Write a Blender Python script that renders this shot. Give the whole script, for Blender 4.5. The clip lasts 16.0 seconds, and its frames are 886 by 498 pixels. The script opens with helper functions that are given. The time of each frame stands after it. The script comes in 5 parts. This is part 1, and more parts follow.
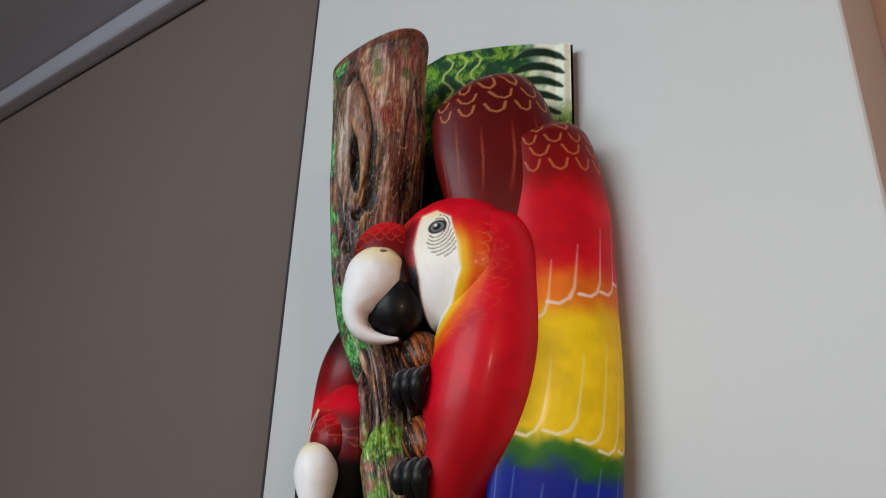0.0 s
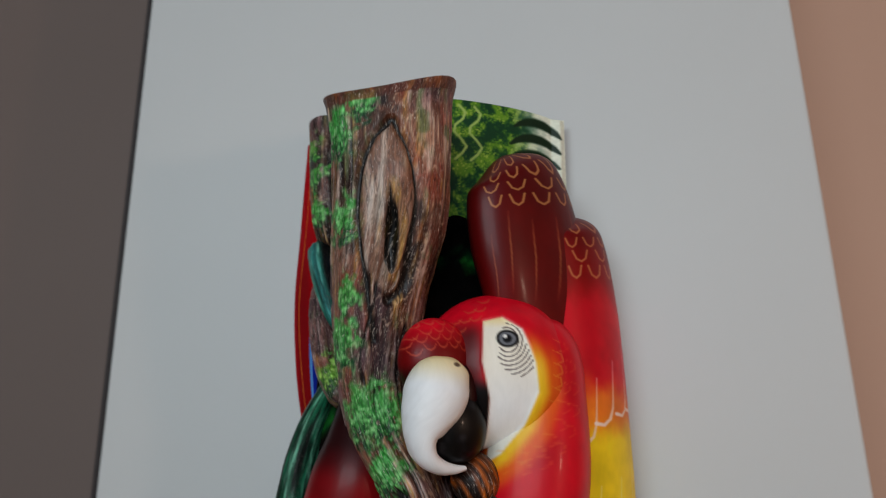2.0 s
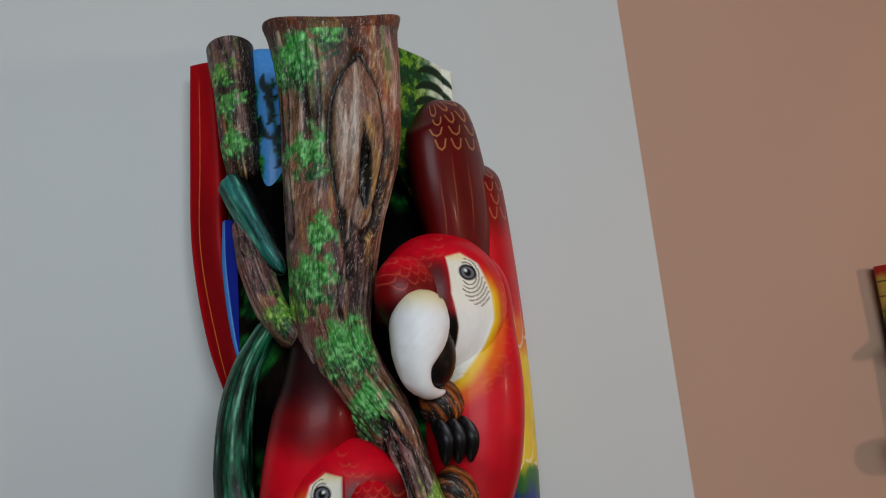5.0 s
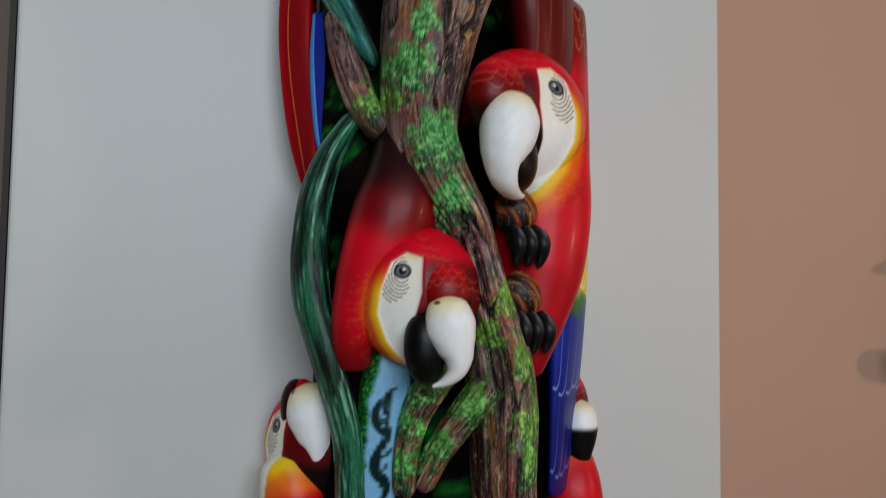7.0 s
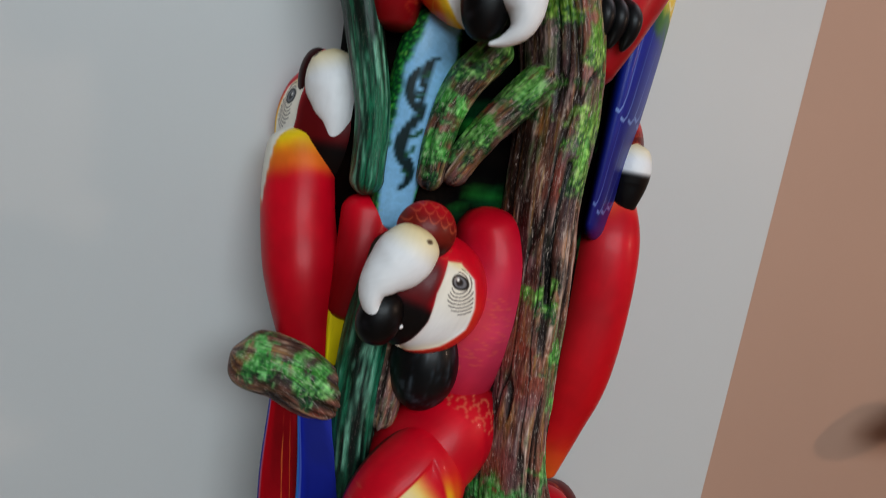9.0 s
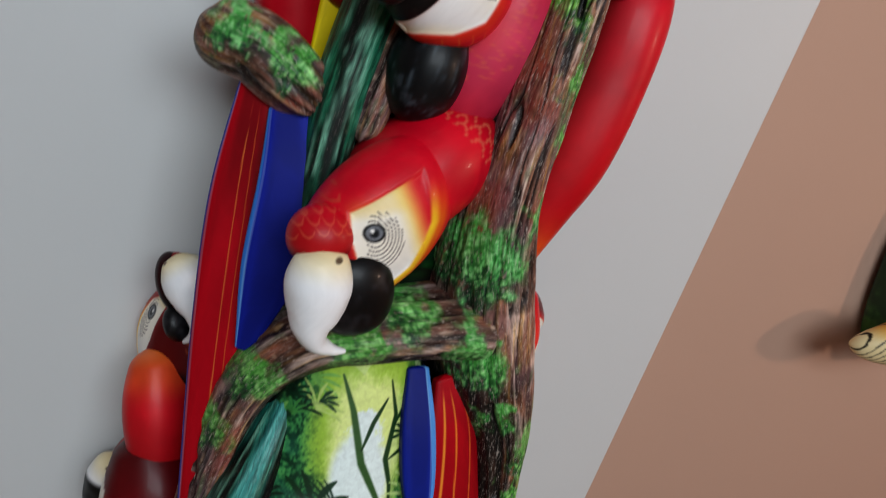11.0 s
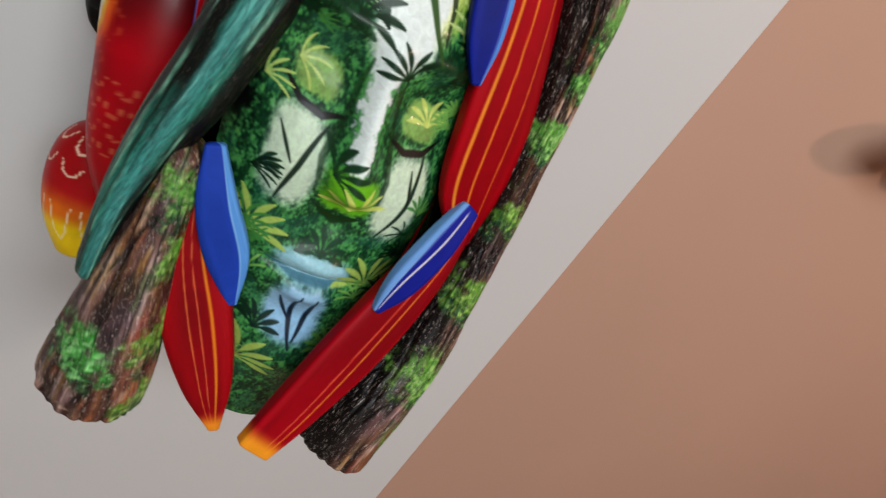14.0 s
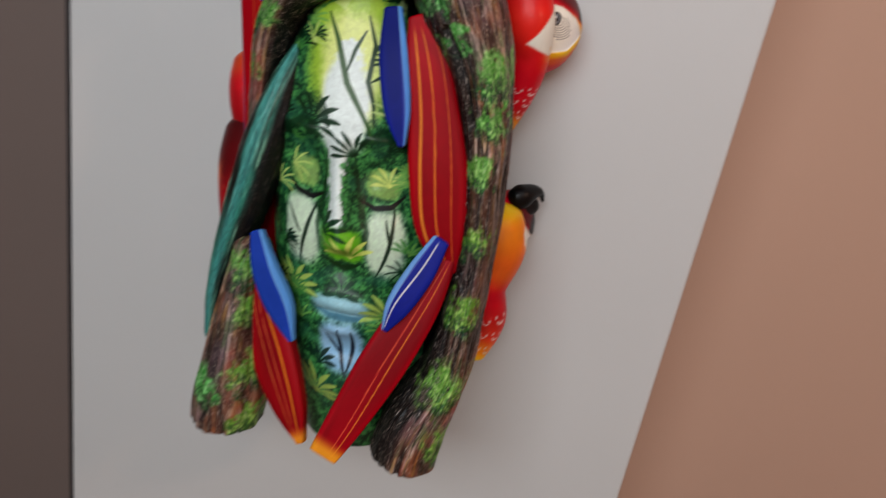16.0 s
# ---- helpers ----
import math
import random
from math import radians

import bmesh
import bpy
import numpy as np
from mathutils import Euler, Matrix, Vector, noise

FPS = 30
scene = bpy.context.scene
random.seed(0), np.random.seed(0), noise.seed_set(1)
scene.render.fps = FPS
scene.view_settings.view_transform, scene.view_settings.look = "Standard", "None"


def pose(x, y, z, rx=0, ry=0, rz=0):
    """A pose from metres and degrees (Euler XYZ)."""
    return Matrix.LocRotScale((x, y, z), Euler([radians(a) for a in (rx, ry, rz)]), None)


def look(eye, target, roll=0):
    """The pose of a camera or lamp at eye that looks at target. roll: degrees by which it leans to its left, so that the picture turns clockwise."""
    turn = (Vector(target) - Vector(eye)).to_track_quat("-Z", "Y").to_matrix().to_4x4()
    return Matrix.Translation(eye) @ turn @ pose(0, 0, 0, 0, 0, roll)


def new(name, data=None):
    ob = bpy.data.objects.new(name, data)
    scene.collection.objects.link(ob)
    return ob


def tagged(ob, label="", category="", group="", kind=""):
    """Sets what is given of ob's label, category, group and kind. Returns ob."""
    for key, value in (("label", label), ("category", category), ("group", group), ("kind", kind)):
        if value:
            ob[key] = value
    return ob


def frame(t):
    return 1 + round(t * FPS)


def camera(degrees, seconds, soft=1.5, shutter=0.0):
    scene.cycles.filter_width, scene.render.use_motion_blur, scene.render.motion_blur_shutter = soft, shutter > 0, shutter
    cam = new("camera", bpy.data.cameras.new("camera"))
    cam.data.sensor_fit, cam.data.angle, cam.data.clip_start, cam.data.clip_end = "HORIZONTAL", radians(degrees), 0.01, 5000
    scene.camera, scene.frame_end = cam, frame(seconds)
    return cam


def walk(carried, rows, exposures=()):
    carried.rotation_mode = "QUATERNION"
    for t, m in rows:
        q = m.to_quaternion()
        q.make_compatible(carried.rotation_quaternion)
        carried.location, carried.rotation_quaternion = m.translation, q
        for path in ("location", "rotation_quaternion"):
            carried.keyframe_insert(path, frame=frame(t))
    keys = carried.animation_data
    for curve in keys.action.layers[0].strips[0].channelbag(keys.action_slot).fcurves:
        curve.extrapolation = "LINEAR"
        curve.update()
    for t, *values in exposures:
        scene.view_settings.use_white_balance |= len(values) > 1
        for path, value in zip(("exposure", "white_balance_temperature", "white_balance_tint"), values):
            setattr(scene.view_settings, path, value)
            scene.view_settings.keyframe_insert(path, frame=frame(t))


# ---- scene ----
cam = camera(64.76, 16.0, soft=1.1, shutter=0.4)
# seconds, eye x y z, yaw, pitch, roll
ROWS = [
    (0, 0.3690, -0.4658, 1.2866, 42.37, 21.59, 1.62),
    (0.5, 0.3425, -0.4603, 1.2954, 40.40, 19.89, 1.90),
    (1, 0.3087, -0.4754, 1.3314, 37.37, 19.80, 3.44),
    (1.5, 0.2187, -0.5213, 1.3794, 25.26, 17.97, 1.86),
    (2, 0.0778, -0.5812, 1.4214, 8.23, 15.61, -0.82),
    (2.5, 0.0017, -0.5762, 1.4185, -4.27, 14.52, -1.16),
    (3, -0.0449, -0.5855, 1.4151, -6.53, 13.00, -1.17),
    (3.5, -0.0607, -0.5757, 1.4246, -12.10, 11.82, -3.06),
    (3.7, -0.0417, -0.5678, 1.4251, -12.25, 11.46, -3.96),
    (5.8, -0.1681, -0.5912, 1.4154, -23.14, 8.41, -5.77),
    (6, -0.1683, -0.5890, 1.4101, -22.87, 8.03, -5.14),
    (6.5, -0.1747, -0.5800, 1.3827, -21.13, 5.95, -2.60),
    (7, -0.1873, -0.5631, 1.3451, -19.76, 2.99, 0.77),
    (7.5, -0.1856, -0.5421, 1.3243, -19.23, -0.56, 2.99),
    (8, -0.1851, -0.5242, 1.2962, -19.56, -3.68, 5.46),
    (8.2, -0.1847, -0.5154, 1.2845, -19.85, -5.48, 6.67),
    (10.3, -0.1575, -0.4762, 1.1387, -23.31, -10.11, 16.90),
    (10.5, -0.1605, -0.4730, 1.1291, -25.17, -11.08, 17.97),
    (11, -0.1608, -0.4637, 1.0976, -26.23, -13.01, 20.90),
    (11.5, -0.1612, -0.4563, 1.0605, -27.47, -15.38, 23.82),
    (12, -0.1572, -0.4535, 1.0224, -29.18, -16.92, 26.90),
    (12.5, -0.1474, -0.4554, 0.9916, -30.34, -18.76, 29.68),
    (13, -0.1430, -0.4590, 0.9665, -31.04, -20.84, 32.19),
    (13.5, -0.1346, -0.4592, 0.9475, -32.05, -23.94, 34.37),
    (14, -0.1159, -0.4722, 0.9190, -32.37, -23.80, 35.82),
    (14.5, -0.0651, -0.4834, 0.9262, -25.90, -23.15, 29.91),
    (15, -0.0002, -0.5206, 0.9156, -20.29, -21.83, 23.35),
    (15.5, 0.0719, -0.5781, 0.9612, -7.78, -17.61, 12.92),
    (16, 0.1180, -0.6413, 0.9524, 3.74, -19.73, 10.59),
]


def aim(x, y, z, yaw, pitch, roll):
    a, b = radians(yaw), radians(pitch)
    ahead = Vector((-math.sin(a) * math.cos(b), math.cos(a) * math.cos(b), math.sin(b)))
    return look((x, y, z), Vector((x, y, z)) + ahead, roll)


EXPOSURES = [(0.0, 0.0, 6500, 10), (0.9, -0.04, 6500, 10), (2.0, -0.34, 6500, 10), (3.0, -0.42, 6500, 10), (6.0, -0.32, 6500, 10), (8.0, -0.16, 6500, 10), (11.0, 0.05, 6500, 13), (12.5, 0.3, 6700, 15), (14.0, 0.42, 7000, 17), (16.0, 0.14, 6950, 18)]
walk(cam, [(t, aim(*row)) for t, *row in ROWS], EXPOSURES)

# ---- world, lamps ----
world = bpy.data.worlds.new("room_air")
world.use_nodes = True
world.node_tree.nodes["Background"].inputs[0].default_value = (0.55, 0.62, 0.75, 1)
world.node_tree.nodes["Background"].inputs[1].default_value = 0.02
scene.world = world


def area_lamp(name, eye, target, sx, sy, watts, colour):
    data = bpy.data.lights.new(name, "AREA")
    data.shape, data.size, data.size_y, data.energy, data.color = "RECTANGLE", sx, sy, watts, colour
    ob = new(name, data)
    ob.matrix_world = look(eye, target)
    return ob


# cool daylight from behind the camera, a warm bulb on the right
area_lamp("room_daylight", (-0.22, -2.45, 2.05), (0.0, 0.0, 1.2), 2.0, 0.9, 47, (0.81, 0.94, 1.0))
bulb_data = bpy.data.lights.new("warm_bulb", "POINT")
bulb_data.energy, bulb_data.color, bulb_data.shadow_soft_size = 13.6, (1.0, 0.70, 0.52), 0.05
new("warm_bulb", bulb_data).location = (1.25, -0.95, 1.55)
scene.view_settings.exposure = 0.0

# ---- small numeric tools ----


def lin(c):
    return np.asarray(c, float) ** 2.2


def rgb(r, g, b):
    return np.array((r, g, b), float) / 255.0


def _hash(i, j, k, seed):
    v = np.sin(i * 127.1 + j * 311.7 + k * 74.7 + seed * 17.31) * 43758.5453
    return v - np.floor(v)


def vnoise(p, scale, seed=0):
    """Smooth value noise, 0 to 1, of points (..., 3)."""
    q = np.asarray(p, float) * scale
    i = np.floor(q)
    f = q - i
    f = f * f * (3 - 2 * f)
    out = 0.0
    for a in (0, 1):
        for b in (0, 1):
            for c in (0, 1):
                w = (f[..., 0] if a else 1 - f[..., 0]) * (f[..., 1] if b else 1 - f[..., 1]) * (f[..., 2] if c else 1 - f[..., 2])
                out = out + w * _hash(i[..., 0] + a, i[..., 1] + b, i[..., 2] + c, seed)
    return out


def fbm(p, scale, seed=0, octaves=3):
    return sum(vnoise(p, scale * 2**o, seed + o) * 0.5**o for o in range(octaves)) / sum(0.5**o for o in range(octaves))


def step(a, b, x):
    t = np.clip((x - a) / (b - a), 0, 1)
    return t * t * (3 - 2 * t)


def mix(c0, c1, m):
    m = np.asarray(m)[..., None]
    return np.asarray(c0) * (1 - m) + np.asarray(c1) * m


def to_line(x, z, line):
    """The distance of points to a polyline, and how far along it (0 to 1) they lie."""
    best, along = np.full(np.shape(x), 1e9), np.zeros(np.shape(x))
    n = len(line) - 1
    for k, ((ax, az), (bx, bz)) in enumerate(zip(line[:-1], line[1:])):
        dx, dz = bx - ax, bz - az
        t = np.clip(((x - ax) * dx + (z - az) * dz) / (dx * dx + dz * dz + 1e-12), 0, 1)
        d = np.hypot(x - ax - t * dx, z - az - t * dz)
        near = d < best
        best, along = np.where(near, d, best), np.where(near, (k + t) / n, along)
    return best, along


def inside(x, z, poly):
    """Signed distance to a closed outline, minus inside."""
    d, _ = to_line(x, z, list(poly) + [poly[0]])
    odd = np.zeros(np.shape(x), bool)
    for (ax, az), (bx, bz) in zip(poly, list(poly[1:]) + [poly[0]]):
        cross = (az > z) != (bz > z)
        odd ^= cross & (x < (bx - ax) * (z - az) / (bz - az + 1e-12) + ax)
    return np.where(odd, -d, d)


def stroke(c, x, z, line, width, colour, strength=1.0, taper=True):
    """A brush stroke laid over the colours c of points x, z."""
    lx, lz = [p[0] for p in line], [p[1] for p in line]
    near = (x > min(lx) - 2 * width) & (x < max(lx) + 2 * width) & (z > min(lz) - 2 * width) & (z < max(lz) + 2 * width)
    if not near.any():
        return c
    d, t = to_line(x[near], z[near], line)
    w = width * (np.sin(np.pi * (0.08 + 0.84 * t)) if taper else 1.0)
    m = strength * (1 - step(0.55 * w, w + 0.0004, d))
    c[near] = mix(c[near], colour, m)
    return c


def curl(x, z, angle, length, bend, n=7):
    """A bent line from x, z."""
    pts, a = [(x, z)], radians(angle)
    for _ in range(n):
        a += radians(bend) / n
        x, z = x + math.cos(a) * length / n, z + math.sin(a) * length / n
        pts.append((x, z))
    return pts


def smooth_rows(rows, n):
    """Catmull-Rom through rows of numbers, n samples at even steps."""
    r = np.array(rows, float)
    r = np.vstack([2 * r[0] - r[1], r, 2 * r[-1] - r[-2]])
    seg = np.linalg.norm(np.diff(r[1:-1, :3], axis=0), axis=1)
    at = np.r_[0, np.cumsum(seg)]
    s = np.linspace(0, at[-1], n)
    k = np.clip(np.searchsorted(at, s, side="right") - 1, 0, len(seg) - 1)
    t = ((s - at[k]) / seg[k])[:, None]
    p0, p1, p2, p3 = r[k], r[k + 1], r[k + 2], r[k + 3]
    return s, 0.5 * (2 * p1 + (p2 - p0) * t + (2 * p0 - 5 * p1 + 4 * p2 - p3) * t**2 + (3 * p1 - p0 - 3 * p2 + p3) * t**3)


class Skin:
    """A grid of points: p (rows, round, 3), distance s along, turn th round it, colours c."""

    def __init__(self, p, s, th, girth):
        self.p, self.s, self.th, self.girth, self.c = p, s, th, girth, None
        self.ring = np.stack([np.cos(th), np.sin(th), 0 * th], -1)

    def grain(self, round_scale, along_scale, seed=0, octaves=3):
        q = self.ring * round_scale
        q[..., 2] = self.s * along_scale
        return fbm(q, 1.0, seed, octaves)


def tube(rows, n=160, m=48, az=0.0, ends=(0.01, 0.01), cap=False, square=1.0, back=None):
    """A carved limb along rows of (x, y, z, half width, half depth). az: degrees by which its front turns to +x."""
    s, r = smooth_rows(rows, n)
    a, b = np.maximum(r[:, 3], 0.0004), np.maximum(r[:, 4], 0.0004)
    total = s[-1]
    for e, dist in ((ends[0], s), (ends[1], total - s)):
        if e:
            k = np.sqrt(np.clip(1 - np.clip(1 - dist / e, 0, 1) ** 2, 0.0004, 1))
            a, b = a * k, b * k
    cen = r[:, :3]
    tang = np.gradient(cen, axis=0)
    tang /= np.linalg.norm(tang, axis=1, keepdims=True)
    front = np.array((math.sin(radians(az)), -math.cos(radians(az)), 0.0))
    f = front - tang * (tang @ front)[:, None]
    f /= np.linalg.norm(f, axis=1, keepdims=True)
    side = np.cross(f, tang)
    th = np.linspace(0, 2 * np.pi, m + 1)
    if square < 0.7:
        fine = np.linspace(0, 2 * np.pi, 4001)
        fx, fy = np.sign(np.cos(fine)) * np.abs(np.cos(fine)) ** square, 0.5 * np.sign(np.sin(fine)) * np.abs(np.sin(fine)) ** square
        run = np.concatenate([[0], np.cumsum(np.hypot(np.diff(fx), np.diff(fy)))])
        th = np.interp(np.linspace(0, run[-1], m + 1), run, fine)
    cs, sn = np.cos(th), np.sin(th)
    cs, sn = np.sign(cs) * np.abs(cs) ** square, np.sign(sn) * np.abs(sn) ** square
    p = cen[:, None] + side[:, None] * (a[:, None] * cs)[..., None] + f[:, None] * (b[:, None] * sn)[..., None]
    ss, tt = np.repeat(s[:, None], m + 1, 1), np.repeat(th[None], n, 0)
    girth = np.repeat(((a + b) / 2)[:, None], m + 1, 1)
    if cap:
        for k in (0.93, 0.5, 0.02):
            p = np.concatenate([(cen[0] + (p[len(p) - n] - cen[0]) * k - tang[0] * 0.0005 * (1 - k))[None], p])
            ss, tt, girth = np.concatenate([ss[:1] - 0.002, ss]), np.concatenate([tt[:1], tt]), np.concatenate([girth[:1], girth])
    if back is not None:
        p[..., 1] = np.minimum(p[..., 1], back)
    return Skin(p, ss, tt, girth)


def blob(centre, axes, radii, n=70, m=90, power=1.0):
    """A pebble with three axes."""
    u, v = np.linspace(0.0, np.pi, n)[:, None], np.linspace(0, 2 * np.pi, m + 1)[None]
    cu, su = np.cos(u), np.sin(u)
    su = np.abs(su) ** power
    d = [cu + 0 * v, su * np.cos(v), su * np.sin(v)]
    p = np.asarray(centre, float) + sum(d[k][..., None] * np.asarray(axes[k], float) * radii[k] for k in range(3))
    return Skin(p, cu * 0 + u * radii[0] + 0 * v, v + 0 * u, np.full((n, m + 1), radii[1]))


def swell(skin, amount):
    """Push the skin outwards by amount (rows, round)."""
    p = skin.p
    du = np.gradient(p, axis=0)
    dv = np.gradient(p, axis=1)
    dv[:, 0] = dv[:, -1] = (p[:, 1] - p[:, -2]) / 2
    nrm = np.cross(dv, du)
    nrm /= np.linalg.norm(nrm, axis=-1, keepdims=True) + 1e-12
    cen = p.mean(axis=1, keepdims=True)
    flip = np.sign((nrm * (p - cen)).sum(-1).mean())
    skin.p = p + nrm * flip * np.asarray(amount)[..., None]
    return skin


def part(name, skins, material, parent, label=""):
    """ONE mesh object of one or more skins, under its thing."""
    vs, cs, uv, fs, at = [], [], [], [], 0
    for k in skins:
        n, m = k.p.shape[:2]
        vs.append(k.p.reshape(-1, 3))
        cs.append(lin(np.clip(np.broadcast_to(k.c, k.p.shape), 0.004, 1)).reshape(-1, 3))
        uv.append(np.stack([k.s, k.th * k.girth], -1).reshape(-1, 2))
        i = at + np.arange(n * m).reshape(n, m)
        fs.append(np.stack([i[:-1, :-1], i[:-1, 1:], i[1:, 1:], i[1:, :-1]], -1).reshape(-1, 4))
        at += n * m
    v, c, u, f = np.concatenate(vs), np.concatenate(cs), np.concatenate(uv), np.concatenate(fs)
    me = bpy.data.meshes.new(name)
    me.vertices.add(len(v))
    me.vertices.foreach_set("co", v.astype(np.float32).ravel())
    me.loops.add(f.size)
    me.loops.foreach_set("vertex_index", f.astype(np.int32).ravel())
    me.polygons.add(len(f))
    me.polygons.foreach_set("loop_start", np.arange(0, f.size, 4, dtype=np.int32))
    me.update(calc_edges=True)
    me.polygons.foreach_set("use_smooth", np.ones(len(f), bool))
    col = me.color_attributes.new("paint", "FLOAT_COLOR", "POINT")
    col.data.foreach_set("color", np.concatenate([c, np.ones((len(c), 1))], 1).astype(np.float32).ravel())
    lay = me.uv_layers.new(name="along")
    lay.data.foreach_set("uv", u[f.ravel()].astype(np.float32).ravel())
    me.materials.append(material)
    me.validate()
    bm = bmesh.new()
    bm.from_mesh(me)
    bmesh.ops.recalc_face_normals(bm, faces=bm.faces)
    bm.to_mesh(me)
    bm.free()
    ob = new(name, me)
    ob.parent = parent
    if label:
        tagged(ob, label)
    return ob


def thing(name, x, y, z, label, category, group=""):
    ob = new(name)
    ob.empty_display_size = 0.05
    return tagged(ob, label, category, group)


# ---- materials ----


def material(name, rough=0.5, coat=0.0):
    m = bpy.data.materials.new(name)
    m.use_nodes = True
    nt = m.node_tree
    b = nt.nodes["Principled BSDF"]
    b.inputs["Roughness"].default_value = rough
    b.inputs["Coat Weight"].default_value = coat
    b.inputs["Coat Roughness"].default_value = 0.12
    return m, nt, b


def painted(name, rough, coat, grain, bump, stretch=(60.0, 60.0), dry=0.0, spec=0.25):
    """Brushed paint: the colours on the skin, with fine strokes along the carving."""
    m, nt, b = material(name, rough, coat)
    b.inputs["Specular IOR Level"].default_value = spec
    att = nt.nodes.new("ShaderNodeAttribute")
    att.attribute_name = "paint"
    uv = nt.nodes.new("ShaderNodeUVMap")
    uv.uv_map = "along"
    mp = nt.nodes.new("ShaderNodeMapping")
    mp.inputs["Scale"].default_value = (stretch[0], stretch[1], 1)
    nz = nt.nodes.new("ShaderNodeTexNoise")
    nz.inputs["Scale"].default_value, nz.inputs["Detail"].default_value = 1.0, 5.0
    nz.inputs["Distortion"].default_value = 0.7
    rmp = nt.nodes.new("ShaderNodeMapRange")
    rmp.inputs[1].default_value, rmp.inputs[2].default_value = 0.3, 0.7
    rmp.inputs[3].default_value, rmp.inputs[4].default_value = 1 - grain, 1 + grain
    mul = nt.nodes.new("ShaderNodeMix")
    mul.data_type, mul.blend_type = "RGBA", "MULTIPLY"
    mul.inputs[0].default_value = 1.0
    bp = nt.nodes.new("ShaderNodeBump")
    bp.inputs["Strength"].default_value, bp.inputs["Distance"].default_value = bump, 0.001
    nt.links.new(uv.outputs[0], mp.inputs[0])
    nt.links.new(mp.outputs[0], nz.inputs["Vector"])
    nt.links.new(nz.outputs[0], rmp.inputs[0])
    nt.links.new(att.outputs["Color"], mul.inputs[6])
    nt.links.new(rmp.outputs[0], mul.inputs[7])
    last = mul.outputs[2]
    if dry:
        # dry-brushed light hairs on the ridges
        nz2 = nt.nodes.new("ShaderNodeTexNoise")
        nz2.inputs["Scale"].default_value, nz2.inputs["Detail"].default_value, nz2.inputs["Distortion"].default_value = 1.7, 4.0, 1.2
        nt.links.new(mp.outputs[0], nz2.inputs["Vector"])
        r2 = nt.nodes.new("ShaderNodeMapRange")
        r2.inputs[1].default_value, r2.inputs[2].default_value, r2.inputs[3].default_value, r2.inputs[4].default_value = 0.58, 0.72, 0.0, dry
        nt.links.new(nz2.outputs[0], r2.inputs[0])
        scr = nt.nodes.new("ShaderNodeMix")
        scr.data_type, scr.blend_type = "RGBA", "SCREEN"
        scr.inputs[7].default_value = (0.50, 0.41, 0.35, 1)
        nt.links.new(r2.outputs[0], scr.inputs[0])
        nt.links.new(last, scr.inputs[6])
        last = scr.outputs[2]
    nt.links.new(last, b.inputs["Base Color"])
    nt.links.new(nz.outputs[0], bp.inputs["Height"])
    nt.links.new(bp.outputs[0], b.inputs["Normal"])
    return m


lacquer = painted("lacquered_paint", 0.42, 0.05, 0.03, 0.05, (90.0, 260.0), spec=0.22)
feather_paint = painted("feather_paint", 0.5, 0.0, 0.08, 0.08, (60.0, 500.0), spec=0.12)
bark_paint = painted("painted_bark", 0.5, 0.08, 0.6, 0.5, (130.0, 700.0), dry=0.85)
vine_paint = painted("painted_vine", 0.5, 0.1, 0.5, 0.4, (130.0, 800.0), dry=0.15)
recess_paint = painted("matt_dark_paint", 0.85, 0.0, 0.3, 0.2, (150.0, 300.0), spec=0.04)
leaf_paint = painted("painted_leafwork", 0.45, 0.12, 0.1, 0.12, (300.0, 300.0))


def plaster(name, colour, bump=0.12, rough=0.75):
    m, nt, b = material(name, rough)
    tc = nt.nodes.new("ShaderNodeTexCoord")
    big, fine = nt.nodes.new("ShaderNodeTexNoise"), nt.nodes.new("ShaderNodeTexNoise")
    big.inputs["Scale"].default_value, big.inputs["Detail"].default_value = 2.2, 3
    fine.inputs["Scale"].default_value, fine.inputs["Detail"].default_value = 160, 4
    nt.links.new(tc.outputs["Object"], big.inputs["Vector"])
    nt.links.new(tc.outputs["Object"], fine.inputs["Vector"])
    ramp = nt.nodes.new("ShaderNodeMix")
    ramp.data_type = "RGBA"
    ramp.inputs[6].default_value = (*(lin(colour) * 0.93), 1)
    ramp.inputs[7].default_value = (*np.clip(lin(colour) * 1.05, 0, 1), 1)
    nt.links.new(big.outputs[0], ramp.inputs[0])
    nt.links.new(ramp.outputs[2], b.inputs["Base Color"])
    bp = nt.nodes.new("ShaderNodeBump")
    bp.inputs["Strength"].default_value, bp.inputs["Distance"].default_value = bump, 0.0006
    nt.links.new(fine.outputs[0], bp.inputs["Height"])
    nt.links.new(bp.outputs[0], b.inputs["Normal"])
    return m


white_wall = plaster("white_wall_paint", rgb(200, 201, 200), rough=0.5)
peach_wall = plaster("peach_wall_paint", rgb(188, 151, 131))
grey_wall = plaster("grey_wall_paint", rgb(112, 97, 91))
ceiling_paint = plaster("ceiling_paint", rgb(156, 154, 164))
floor_tile = plaster("floor_screed", rgb(150, 130, 112))
shadow_strip = plaster("dark_edge_strip", rgb(52, 46, 46))

# ---- the room ----


